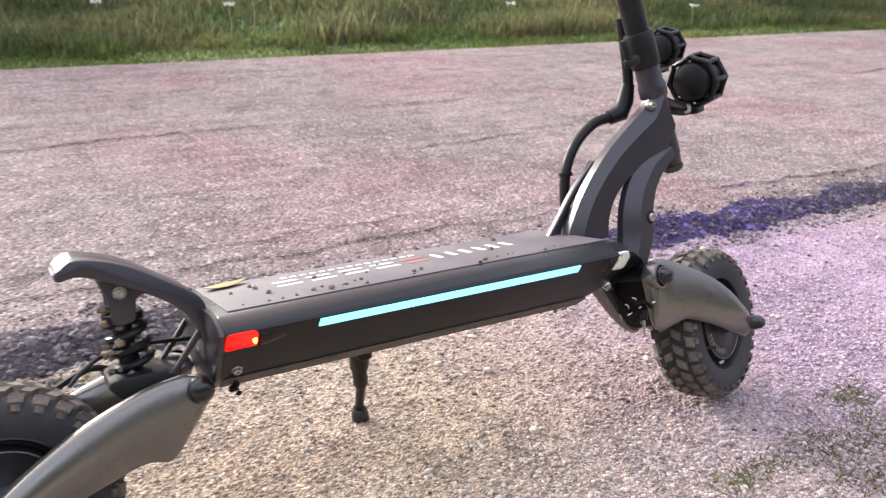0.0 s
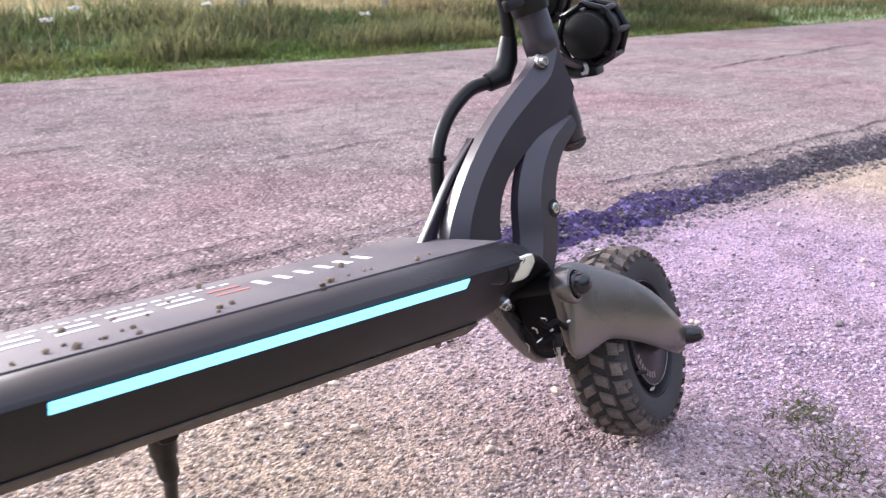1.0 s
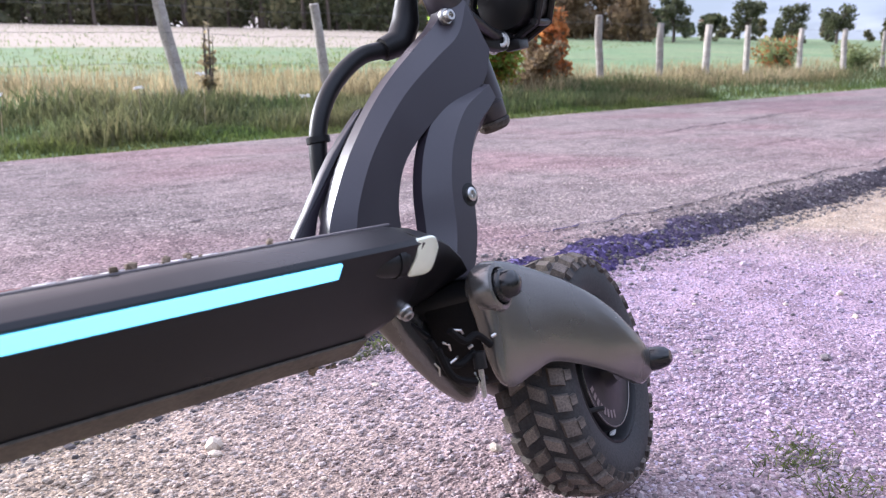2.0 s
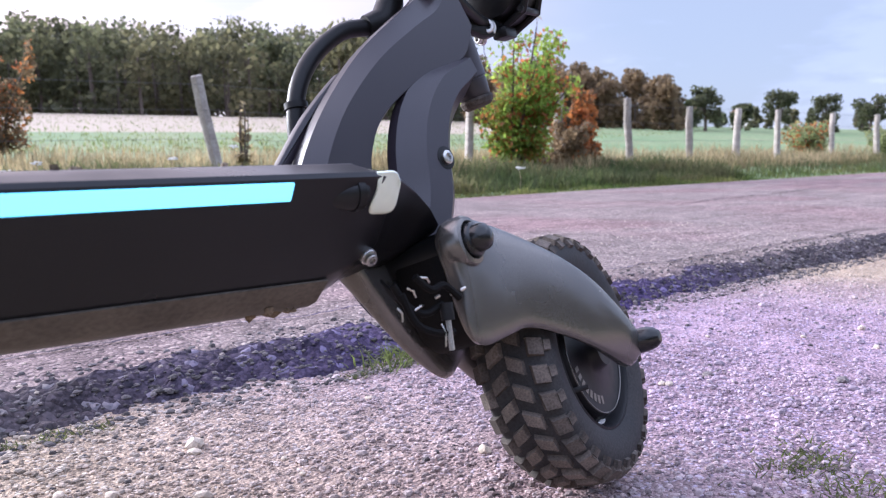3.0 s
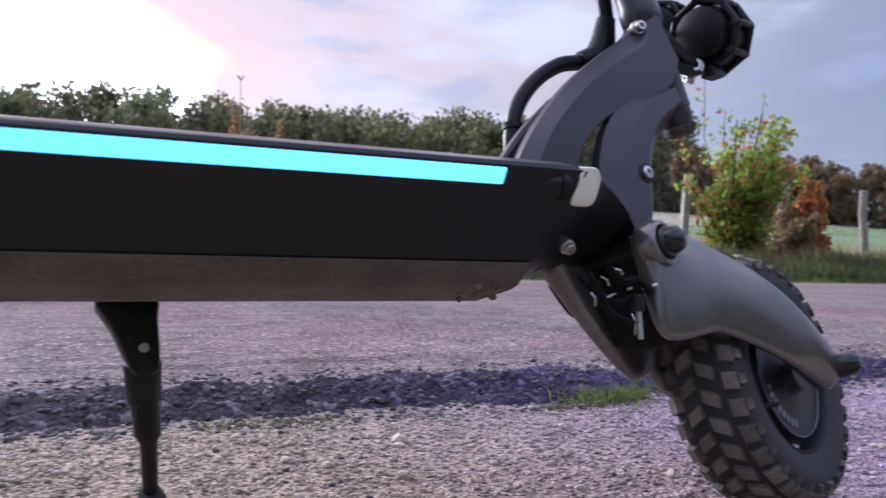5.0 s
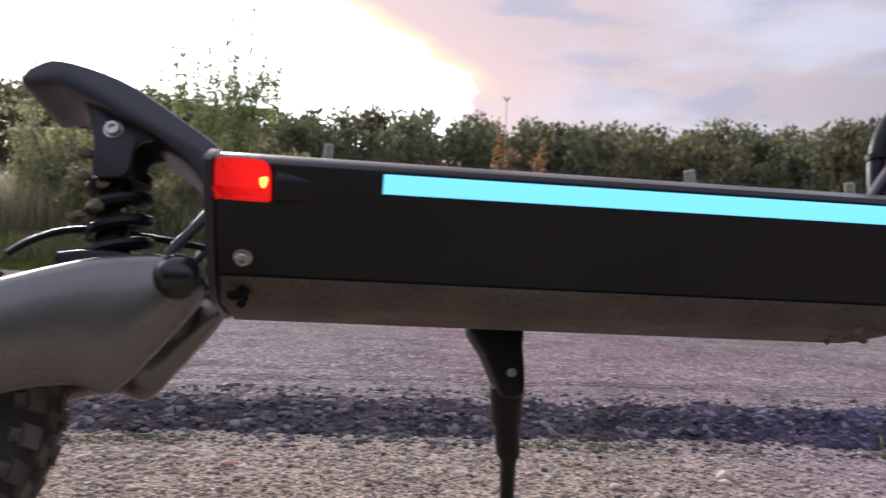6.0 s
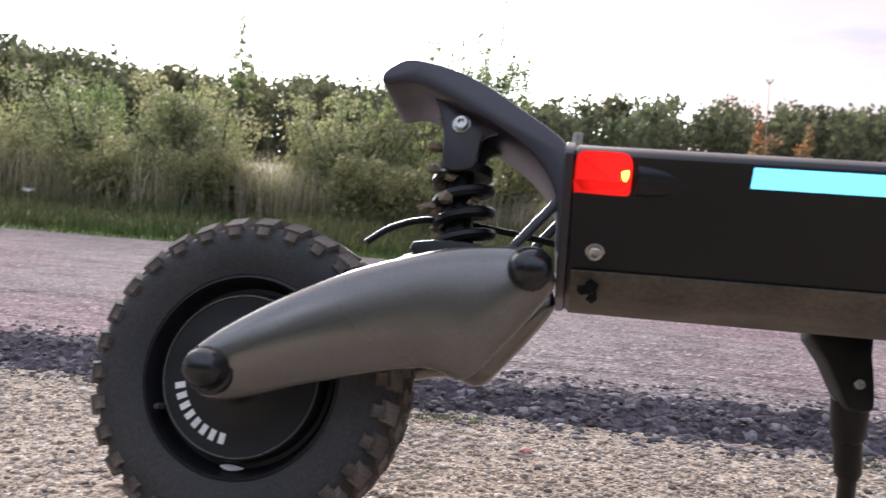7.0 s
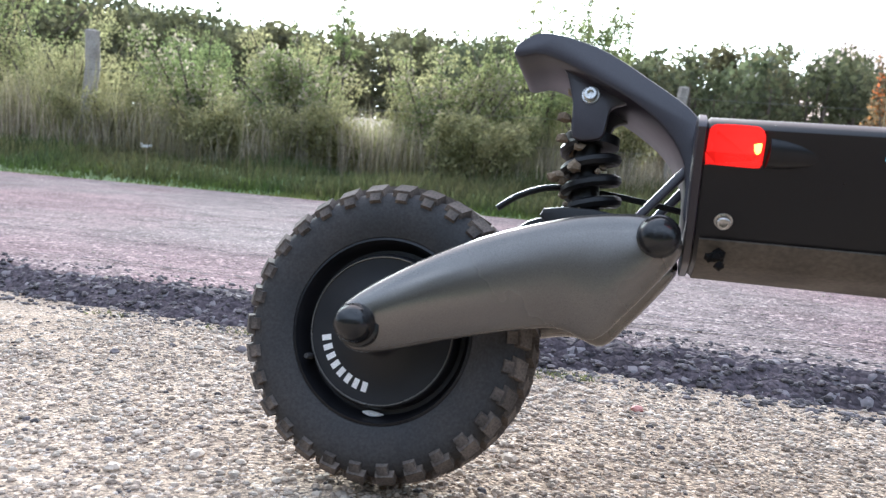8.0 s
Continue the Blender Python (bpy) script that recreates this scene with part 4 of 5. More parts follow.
stem = part("stem", lathe([(0.165, 0.0), (0.165, 0.0190), (0.70, 0.0190), (0.70, 0.0)], 28), M_BLACK, scooter, "black round steering stem", HEAD @ Matrix.Rotation(radians(90), 4, "X"))
part("clamp", lathe([(0.155, 0.0), (0.155, 0.0225), (0.160, 0.0240), (0.208, 0.0240), (0.212, 0.0225), (0.212, 0.0)], 28), M_BLACK, stem, "", HEAD @ Matrix.Rotation(radians(90), 4, "X"))
part("clamp_lever", join(block(-0.040, -0.016, 0.175, 0.030, 0.010, 0.014, 0.003), block(-0.046, -0.016, 0.195, 0.012, 0.010, 0.034, 0.003)), M_BLACK, stem, "", HEAD)
part("clamp_bolt", bolt_bm(0.006, 0.006), M_STEEL, stem, "zinc clamp bolt", HEAD @ Matrix.Translation((-0.026, -0.018, 0.098)))
part("handlebar", tube([(0.0, -0.30, 0.695), (0.0, -0.12, 0.70), (0.0, 0.12, 0.70), (0.0, 0.30, 0.695)], 0.0125, 14), M_BLACK, stem, "", STEER @ HEAD)



def nose_section(wide, lift, drop=0.0):
    """The deck's section drawn in towards the fork."""
    return [(y * wide, z + lift * (0.3275 - z) / 0.098 - drop * (z - 0.2290) / 0.098) for y, z in deck_section(0.002)]


part("front_knuckle", extrude_sections([(0.270, nose_section(0.985, 0.012)), (0.286, nose_section(0.95, 0.016, 0.002)), (0.304, nose_section(0.84, 0.020, 0.006)), (0.322, nose_section(0.76, 0.022, 0.014)),
                                        (0.340, nose_section(0.70, 0.026, 0.030)), (0.354, nose_section(0.62, 0.032, 0.046)), (0.360, nose_section(0.52, 0.038, 0.052))]), M_DECK, scooter, "black casting joining deck and fork")
part("pivot_shaft", tube([(0.348, -0.020, 0.252), (0.348, 0.080, 0.252)], 0.015, 14), M_BLACK, scooter, "", STEER)

# steered fork and leading arms
FORK = [((0.462, 0.454), (0.478, 0.424)), ((0.440, 0.447), (0.464, 0.410)), ((0.403, 0.428), (0.450, 0.398)), ((0.371, 0.393), (0.434, 0.378)), ((0.353, 0.354), (0.424, 0.350)), ((0.346, 0.314), (0.418, 0.312)),
        ((0.337, 0.285), (0.407, 0.286)), ((0.332, 0.264), (0.386, 0.258)), ((0.340, 0.244), (0.366, 0.242))]
# six-sided section: broad facets slanting to the back edge, flat sides towards the front
FACETS = [(1.0, -0.28), (0.05, -1.0), (-0.92, -1.0), (-1.0, -0.80), (-1.0, 0.30), (-0.42, 1.0), (0.42, 1.0), (1.0, 0.20)]
FORK_STEER = RAKE @ Matrix.Rotation(radians(10), 4, "Z") @ RAKE.inverted()
fork = part("fork", loft(FORK, lambda x: 0.024, lambda x: -0.023, shape=FACETS), M_NECK, scooter, "dark curved fork leg", FORK_STEER, sharp=18)
part("bolt", join(bolt_bm(0.0066, 0.0040)), M_STEEL, fork, "zinc socket bolt", FORK_STEER @ Matrix.Translation((0.3960, -0.0228, 0.340)))
FRONT_ARM = [((0.3300, 0.2600), (0.3300, 0.2480)), ((0.3360, 0.2710), (0.3330, 0.2220)), ((0.3520, 0.2760), (0.3330, 0.1780)), ((0.3800, 0.2735), (0.3480, 0.1650)), ((0.4060, 0.2640), (0.3780, 0.1680)), ((0.4280, 0.2520), (0.4060, 0.1710)),
             ((0.4600, 0.2320), (0.4440, 0.1560)), ((0.4920, 0.2080), (0.4740, 0.1400)), ((0.5200, 0.1800), (0.5050, 0.1240)), ((0.5430, 0.1520), (0.5330, 0.1120)), ((0.5480, 0.1320), (0.5430, 0.1180))]
FAR_ARM = [((0.2960, 0.2600), (0.2980, 0.2480)), ((0.3060, 0.2680), (0.3120, 0.2250)), ((0.3300, 0.2740), (0.3380, 0.1930)), ((0.3700, 0.2720), (0.3720, 0.1640)), ((0.4150, 0.2560), (0.4120, 0.1460))] + FRONT_ARM[6:]
for s in (-1, 1):
    inner = flare(0.36, -0.002 if s < 0 else 0.052, 0.50, -0.044 if s < 0 else 0.066)
    outer = flare(0.33, -0.024 if s < 0 else 0.082, 0.54, -0.076 if s < 0 else 0.104)
    arm = part("front_swing_arm", loft(FRONT_ARM if s < 0 else FAR_ARM, inner, outer), M_ARM, scooter, "silver-grey cast leading arm", STEER)
    turn = Matrix.Rotation(0 if s < 0 else math.pi, 4, "Z")
    part("axle_cap", lathe([(0.010, 0.0125), (0.0, 0.0125), (-0.014, 0.0120), (-0.022, 0.0100), (-0.027, 0.006), (-0.028, 0.0)], 24), M_CAP, arm, "black axle cap", STEER @ Matrix.Translation((0.546, 0.010 + s * 0.076, 0.1330)) @ turn)
    part("pivot_ring", lathe([(0.012, 0.0225), (-0.001, 0.0222), (-0.004, 0.0205), (-0.005, 0.0170), (-0.003, 0.0150), (0.0, 0.0145)], 32), M_ARM, arm, "silver-grey boss round the pivot", STEER @ Matrix.Translation((0.3480, -0.024 if s < 0 else 0.082, 0.2520)) @ turn)
    part("pivot_cap", lathe([(0.006, 0.0150), (-0.006, 0.0150), (-0.008, 0.0142), (-0.009, 0.0122), (-0.014, 0.0120), (-0.018, 0.0105), (-0.021, 0.0060), (-0.022, 0.0)], 32), M_CAP, arm, "black domed pivot bolt", STEER @ Matrix.Translation((0.3500, -0.024 if s < 0 else 0.082, 0.2520)) @ turn)
part("washer", lathe([(0.001, 0.0112), (-0.0010, 0.0112), (-0.0012, 0.0100), (-0.0012, 0.0)], 24), M_BLACK, fork, "black washer", FORK_STEER @ Matrix.Translation((0.3960, -0.0222, 0.340)))
fs = part("front_shock", tube([(0.372, 0, 0.250), (0.384, 0, 0.205), (0.392, 0, 0.175)], 0.011, 14), M_BLACK, scooter, "black front shock", STEER)
part("spring", coil((0.374, 0, 0.240), (0.390, 0, 0.182), 0.019, 0.0045, 3.5), M_BLACK, fs, "", STEER)
part("lower_block", slab(curve_through([(0.338, 0.262), (0.388, 0.262), (0.402, 0.200), (0.380, 0.168), (0.352, 0.180), (0.338, 0.215)], 3), rounded(-0.012, 0.048, 0.005)), M_DEEP_BLACK, fs, "black muddy shock mount, shade put into its colour", STEER)
# wires, clips and a bright rod round the shock
for (xa, za), (xb, zb), r in (((0.296, 0.228), (0.303, 0.220), 0.0009), ((0.310, 0.235), (0.319, 0.230), 0.0009), ((0.284, 0.214), (0.287, 0.203), 0.0008), ((0.322, 0.217), (0.326, 0.218), 0.0014),
                              ((0.338, 0.218), (0.343, 0.2185), 0.0016), ((0.350, 0.220), (0.354, 0.221), 0.0015), ((0.324, 0.196), (0.325, 0.178), 0.0009), ((0.300, 0.210), (0.309, 0.213), 0.0010)):
    part("clip", tube([(xa, -0.0965, za), ((xa + xb) / 2 + 0.001, -0.0985, (za + zb) / 2 + 0.001), (xb, -0.0965, zb)], r, 6), M_STEEL, fs, "shiny wire clip")
part("shock_rod", tube([(0.330, -0.0985, 0.198), (0.329, -0.0985, 0.174)], 0.0023, 8), M_STEEL, fs, "shiny rod")
part("rod_collar", tube([(0.3305, -0.0985, 0.212), (0.330, -0.0985, 0.198)], 0.0055, 12), M_BLACK, fs)
for k, pts in enumerate(([(0.285, 0.232), (0.296, 0.214), (0.312, 0.206), (0.330, 0.212)], [(0.290, 0.224), (0.300, 0.200), (0.318, 0.190), (0.336, 0.188)], [(0.304, 0.236), (0.318, 0.224), (0.332, 0.226), (0.346, 0.214)])):
    part("loose_cable", tube(curve_through([(x, -0.094 - 0.002 * k, z) for x, z in pts], 5, False), 0.0032, 8), M_DEEP_BLACK, fs, "loose black cable")
for k in range(3):
    part("loose_cable", tube(curve_through([(0.315, 0.02 * k - 0.03, 0.240), (0.335, 0.018 * k - 0.03, 0.222 - 0.006 * k), (0.356, 0.02 * k - 0.025, 0.210 + 0.004 * k), (0.378, 0.01 * k - 0.02, 0.214), (0.390, 0.01 * k - 0.01, 0.236)], 5, False), 0.0038, 8), M_BLACK, scooter, "loose black cable")

# sleeved cable loop from the stem to the deck
hose = part("cable_sleeve", tube(curve_through([(0.312, 0.055, 0.318), (0.310, 0.055, 0.380), (0.318, 0.055, 0.430), (0.342, 0.055, 0.468), (0.380, 0.054, 0.496), (0.416, 0.050, 0.504), (0.434, 0.045, 0.518), (0.442, 0.040, 0.545), (0.438, 0.034, 0.580), (0.424, 0.028, 0.66)], 6, False), 0.0088, 12), M_BLACK, scooter,
            "ribbed black cable sleeve")
part("cable_boot", tube([(0.408, 0.050, 0.502), (0.428, 0.046, 0.508), (0.438, 0.043, 0.528), (0.443, 0.040, 0.555)], [0.012, 0.0155, 0.0145, 0.011], 14), M_BLACK, hose)
part("cable_tie", lathe([(-0.003, 0.0100), (-0.003, 0.0115), (0.003, 0.0115), (0.003, 0.0100)], 16), M_BLACK, hose, "", Matrix.Translation((0.315, 0.055, 0.418)) @ Matrix.Rotation(radians(90), 4, "X"))


def headlamp(name, m, label):
    lamp = thing(name, label, "headlamp", LEAN @ m)
    body = part("housing", lathe([(-0.030, 0.0), (-0.030, 0.018), (-0.026, 0.030), (-0.012, 0.036), (0.006, 0.038), (0.026, 0.038), (0.030, 0.034), (0.026, 0.033), (0.022, 0.0)], 28), M_BLACK, lamp)
    bm = lathe([(0.022, 0.0325), (0.026, 0.028), (0.028, 0.0)], 24)
    part("lens", bm, M_LENS, lamp, "clear headlamp lens")
    for i in range(8):
        a = i * math.pi / 4
        part("guard_bar", tube([(0.041 * math.cos(a), -0.020, 0.041 * math.sin(a)), (0.044 * math.cos(a), 0.0, 0.044 * math.sin(a)), (0.043 * math.cos(a), 0.026, 0.043 * math.sin(a)), (0.030 * math.cos(a), 0.040, 0.030 * math.sin(a))], 0.0042, 8), M_BLACK, lamp)
    part("guard_ring", join(tube([(0.043 * math.cos(i * math.pi / 4), 0.024, 0.043 * math.sin(i * math.pi / 4)) for i in range(9)], 0.0048, 8),
                            tube([(0.0425 * math.cos(i * math.pi / 4), -0.014, 0.0425 * math.sin(i * math.pi / 4)) for i in range(9)], 0.0048, 8)), M_BLACK, lamp)
    part("bracket", block(0, -0.010, -0.048, 0.018, 0.030, 0.012, 0.002), M_BLACK, lamp)
    part("bolt", bolt_bm(0.0062, 0.005), M_STEEL, lamp, "zinc mounting bolt", Matrix.Translation((-0.030, -0.012, -0.044)) @ Matrix.Rotation(radians(-30), 4, "Z"))
    return lamp


FACE = Matrix.Rotation(radians(-70), 4, "Z") @ Matrix.Rotation(radians(8), 4, "X")
headlamp("headlamp", Matrix.Translation((0.588, 0.030, 0.551)) @ FACE, "black round headlamp in a cage guard, unlit, clamped to the stem")
headlamp("headlamp", Matrix.Translation((0.615, 0.135, 0.617)) @ FACE @ Matrix.Scale(0.8, 4), "smaller black caged headlamp on the far side of the stem")
part("lamp_bolt", bolt_bm(0.0085, 0.006), M_STEEL, scooter, "large zinc lamp bolt", Matrix.Translation((0.553, 0.024, 0.505)) @ Matrix.Rotation(radians(-35), 4, "Z"))
part("lamp_bracket", slab(curve_through([(0.470, 0.540), (0.520, 0.520), (0.545, 0.518), (0.562, 0.512), (0.562, 0.496), (0.545, 0.494), (0.515, 0.500), (0.476, 0.505)], 3), rounded(0.020, 0.032, 0.002)), M_BLACK, scooter, "black lamp bracket")
part("lamp_bar", tube([(0.470, -0.01, 0.525), (0.540, 0.02, 0.510), (0.575, 0.03, 0.510)], 0.006, 10), M_BLACK, scooter, "lamp bracket")
part("lamp_bar", tube([(0.460, 0.01, 0.560), (0.540, 0.08, 0.575), (0.610, 0.13, 0.582)], 0.006, 10), M_BLACK, scooter, "lamp bracket")


def on_deck(x, y):
    return LEAN @ Matrix.Translation((x, y, 0.3298))


leaf = curve_through([(-0.030, 0.0), (-0.018, 0.010), (0.0, 0.014), (0.020, 0.008), (0.032, 0.0), (0.018, -0.009), (0.0, -0.012), (-0.016, -0.008)], 3)
bm = bmesh.new()
rim = [bm.verts.new((p[0], p[1], 0.002 + 9.0 * p[1] * p[1] + 4.0 * p[0] * p[0])) for p in leaf]
low = [bm.verts.new((p[0], p[1], 0.0012 + 9.0 * p[1] * p[1] + 4.0 * p[0] * p[0])) for p in leaf]
bm.faces.new(rim)
bm.faces.new(low)
for i in range(len(rim)):
    bm.faces.new((rim[i], rim[i - 1], low[i - 1], low[i]))
fallen = finish("fallen_leaf", bm, M_DRYLEAF)
fallen.matrix_world = on_deck(-0.255, 0.062) @ Matrix.Rotation(0.3, 4, "Z")
tagged(fallen, "curled yellow-brown dead leaf lying on the deck", "leaf")
rng = random.Random(14)
for i in range(34):
    x, y = rng.uniform(-0.28, 0.20), rng.choice((rng.uniform(-0.084, 0.08), rng.uniform(-0.084, -0.05)))
    r = rng.uniform(0.0016, 0.0040) * (1.8 if i < 4 else 1)
    bm = clod(0, 0, r * 0.4, r * 0.9, 200 + i)
    crumb = finish("dirt_crumb", bm, M_MUD, smooth=False)
    crumb.matrix_world = on_deck(x, y) @ Matrix.Rotation(rng.uniform(0, 3), 4, "Z")
    tagged(crumb, "small dark crumb of dried mud on the deck", "dirt", "mud crumbs on the deck")


# ---- verge, fence, bushes, woods ----
def blades(name, n, place, height, width, mat, label, seed, category="grass", lean=0.35):
    rng = random.Random(seed)
    verts, faces = [], []
    for _ in range(n):
        x, y = place(rng)
        h = height(x, y, rng)
        if h <= 0:
            continue
        z = (terrain(x, y) if y > 3.9 else gravel_height(x, y)) - 0.01
        a, b = rng.uniform(0, 6.28), rng.uniform(0, 6.28)
        w = width * rng.uniform(0.6, 1.4)
        dx, dy = math.cos(a) * w, math.sin(a) * w
        lx, ly = math.cos(b) * h * rng.uniform(0, lean), math.sin(b) * h * rng.uniform(0, lean)
        k = len(verts)
        verts += [(x - dx, y - dy, z), (x + dx, y + dy, z), (x + dx * 0.6 + lx * 0.35, y + dy * 0.6 + ly * 0.35, z + h * 0.55),
                  (x - dx * 0.6 + lx * 0.35, y - dy * 0.6 + ly * 0.35, z + h * 0.55), (x + lx, y + ly, z + h * (1 - 0.3 * lean * rng.random()))]
        faces += [(k, k + 1, k + 2, k + 3), (k + 3, k + 2, k + 4)]
    ob = from_lists(name, verts, faces, mat)
    return tagged(ob, label, category, kind="stuff")


def verge_x(rng):
    return rng.choice((rng.uniform(-7, 9), rng.uniform(-3, 9), rng.uniform(-9, 26)))


blades("verge_grass", 52000, lambda r: (verge_x(r), 3.94 + 0.95 * r.random() ** 1.3), lambda x, y, r: r.uniform(0.02, 0.06) + 0.05 * smooth01((y - 4.2) / 0.5) * r.random() + 0.16 * max(0, noise.noise((x * 2.3, y * 2.3, 3)) - 0.15),
       0.0065, M_GRASS, "short green roadside grass with uneven tufts", 21, lean=0.8)
blades("tall_grass", 36000, lambda r: (verge_x(r), r.uniform(4.5, 6.2)), lambda x, y, r: r.uniform(0.08, 0.24) * (0.8 + 0.8 * noise.noise((x * 1.2, y * 1.2, 5))), 0.008, M_GRASS_DARK, "darker tall grass in the ditch behind the verge", 25, lean=0.7)
blades("dry_grass", 17000, lambda r: (verge_x(r), r.uniform(5.9, 9.0)), lambda x, y, r: r.uniform(0.10, 0.28) * (0.6 + 0.6 * noise.noise((x * 0.7, y * 0.7, 8)) + 0.3), 0.005, M_DRY, "tall dry straw-coloured grass along the fence", 22)
TUFTS = ((0.76, -0.20, 0.035), (0.74, -0.27, 0.03), (0.60, -0.27, 0.035), (0.46, -0.275, 0.03), (0.40, -0.285, 0.03), (0.60, -0.36, 0.04), (0.68, -0.31, 0.03), (0.78, -0.20, 0.03), (0.58, -0.30, 0.035), (0.57, -0.37, 0.03), (0.74, 0.475, 0.045), (0.80, 0.49, 0.03))
for n, (tx, ty, tr) in enumerate(TUFTS):
    blades("weed_tuft", 260, lambda r: (tx + r.gauss(0, tr), ty + r.gauss(0, tr * 0.55)), lambda x, y, r: r.uniform(0.008, 0.026 if ty < 0 else 0.055), 0.0017, M_GRASS if n % 3 else M_GRASS_DARK, "sparse green weeds growing through the gravel", 23 + n, "weeds", 1.6)
blades("dry_grass", 9000, lambda r: (r.uniform(4.6, 15.0), r.uniform(5.3, 6.9)), lambda x, y, r: r.uniform(0.10, 0.34) * (0.75 + 0.7 * noise.noise((x * 0.9, y * 0.9, 12))), 0.006, M_DRY, "dry brown grass round the fence posts and bushes", 28, lean=0.6)
blades("tall_scrub", 11000, lambda r: (r.uniform(-9.5, 0.9), r.uniform(5.95, 7.3)), lambda x, y, r: r.uniform(0.35, 0.95) * (0.62 + 0.75 * noise.noise((x * 0.8, y * 0.8, 31))) * (1.0 if x < -1.2 else 0.6),
       0.0055, M_CANE, "tall pale dry stalks in front of the hedge", 61, "scrub", 0.4)
blades("tall_scrub", 9000, lambda r: (r.uniform(-9.5, 0.4), r.uniform(6.1, 7.6)), lambda x, y, r: r.uniform(0.4, 1.15) * (0.62 + 0.8 * noise.noise((x * 0.9, y * 0.9, 44))) * (1.0 if x < -1.2 else 0.6),
       0.0065, M_OLIVE, "tall olive-yellow weeds growing through the hedge", 62, "scrub", 0.5)
blades("moss", 2600, lambda r: (lambda x: (x, edge_y(x) + r.gauss(0.0, 0.012)))(r.choice((r.uniform(-1.25, -0.75), r.uniform(-0.55, -0.30), r.uniform(-0.05, 0.25), r.uniform(0.6, 0.85)))),
       lambda x, y, r: r.uniform(0.012, 0.022) if noise.noise((x * 9, 0.5, 2)) > -0.05 else 0.0, 0.0022, M_GRASS_DARK, "patches of dark green moss along the broken road edge", 66, "moss", 1.2)
blades("field_grass", 15000, lambda r: (lambda d: (d * r.uniform(-0.3, 2.2), 6.5 + d))(4 + 50 * r.random() ** 1.5), lambda x, y, r: r.uniform(0.04, 0.09), 0.014, M_PALE, "pale green meadow grass behind the fence", 24)


def flower_stalk(x, y, h):
    z = terrain(x, y)
    t = thing("wild_flower", "pale wild flower head on a thin stalk in the verge", "flower", Matrix.Translation((x, y, z)), "flowers in the verge")
    part("stalk", tube([(0, 0, -0.02), (0.01, 0, h * 0.6), (0.0, 0.01, h)], 0.003, 5), M_CANE, t)
    rng = random.Random(int(x * 100))
    bms = [block(rng.uniform(-0.03, 0.03), rng.uniform(-0.03, 0.03), h + rng.uniform(-0.008, 0.012), 0.012, 0.012, 0.007) for _ in range(14)]
    part("flower_head", join(*bms), M_WHITE, t)


for x, y, h in ((2.05, 4.75, 0.33), (2.55, 4.85, 0.40), (1.0, 4.6, 0.28), (1.25, 4.9, 0.30), (3.3, 4.7, 0.25), (0.2, 4.7, 0.3), (5.2, 4.6, 0.22), (-4.2, 4.7, 0.25)):
    flower_stalk(x, y, h)

# fence posts and wire
rng = random.Random(8)
FENCE_Y = 6.3
posts = []
for i, (x, tilt) in enumerate(((-6.05, 1), (-0.35, 2), (3.10, -7), (4.62, -5), (6.1, 2), (7.62, 1), (9.05, -2), (10.47, 0), (11.75, 3), (13.05, 0), (15.0, 2), (16.97, 0), (19.0, 1), (21.2, -1), (24.0, 1))):
    z = terrain(x, FENCE_Y)
    post = thing("fence_post", "weathered grey split-wood fence post standing in tall grass", "fence post", Matrix.Translation((x, FENCE_Y, z)) @ Matrix.Rotation(radians(tilt * 1.6), 4, "Y"), "fence posts along the meadow")
    r = 0.075 if x < -5 else rng.uniform(0.045, 0.06)
    h = 1.22 if x < -5 else 0.92 if x < 10 else 0.84
    bm = tube([(0, 0, -0.25), (rng.uniform(-0.012, 0.012), 0, h * 0.3), (rng.uniform(-0.02, 0.02), 0.01, h * 0.7), (0, 0, h - 0.01), (0, 0, h)], [r, r * 0.98, r * 0.95, r * 0.9, r * 0.7], 9)
    for v in bm.verts:
        v.co += Vector((rng.uniform(-1, 1), rng.uniform(-1, 1), 0)) * 0.005
    part("timber", bm, M_POST, post)
    posts.append((x, z))
fence_wire = thing("fence_wire", "thin slack wire strands along the fence posts", "fence wire")
for hz in (0.35, 0.6, 0.82):
    pts = []
    for (xa, za), (xb, zb) in zip(posts, posts[1:]):
        pts += [(xa, FENCE_Y - 0.06, za + hz), ((xa + xb) / 2, FENCE_Y - 0.06, (za + zb) / 2 + hz - 0.02)]
    part("strand", tube(pts, 0.0022, 4), M_WIRE, fence_wire)


def leaf_mesh(clumps, n, size, seed, flat=0.5):
    """n leaves in loose clumps (x, y, z, rx, ry, rz), thinning out at the rim."""
    rng = np.random.default_rng(seed)
    c = np.array(clumps, float)
    w = c[:, 3] * c[:, 4] * c[:, 5]
    pick = rng.choice(len(c), n, p=w / w.sum())
    d = rng.normal(size=(n, 3))
    d /= np.linalg.norm(d, axis=1)[:, None]
    d *= (rng.random(n) ** 0.45 * 1.06)[:, None]
    p = c[pick, :3] + d * c[pick, 3:]
    a = rng.normal(size=(n, 3))
    a /= np.linalg.norm(a, axis=1)[:, None]
    b = np.cross(a, rng.normal(size=(n, 3)))
    b /= np.linalg.norm(b, axis=1)[:, None]
    s = size * rng.uniform(0.6, 1.4, n)[:, None]
    verts = np.stack([p - a * s, p + b * s * flat, p + a * s, p - b * s * flat], 1).reshape(-1, 3)
    faces = np.arange(4 * n).reshape(-1, 4)
    return verts, faces


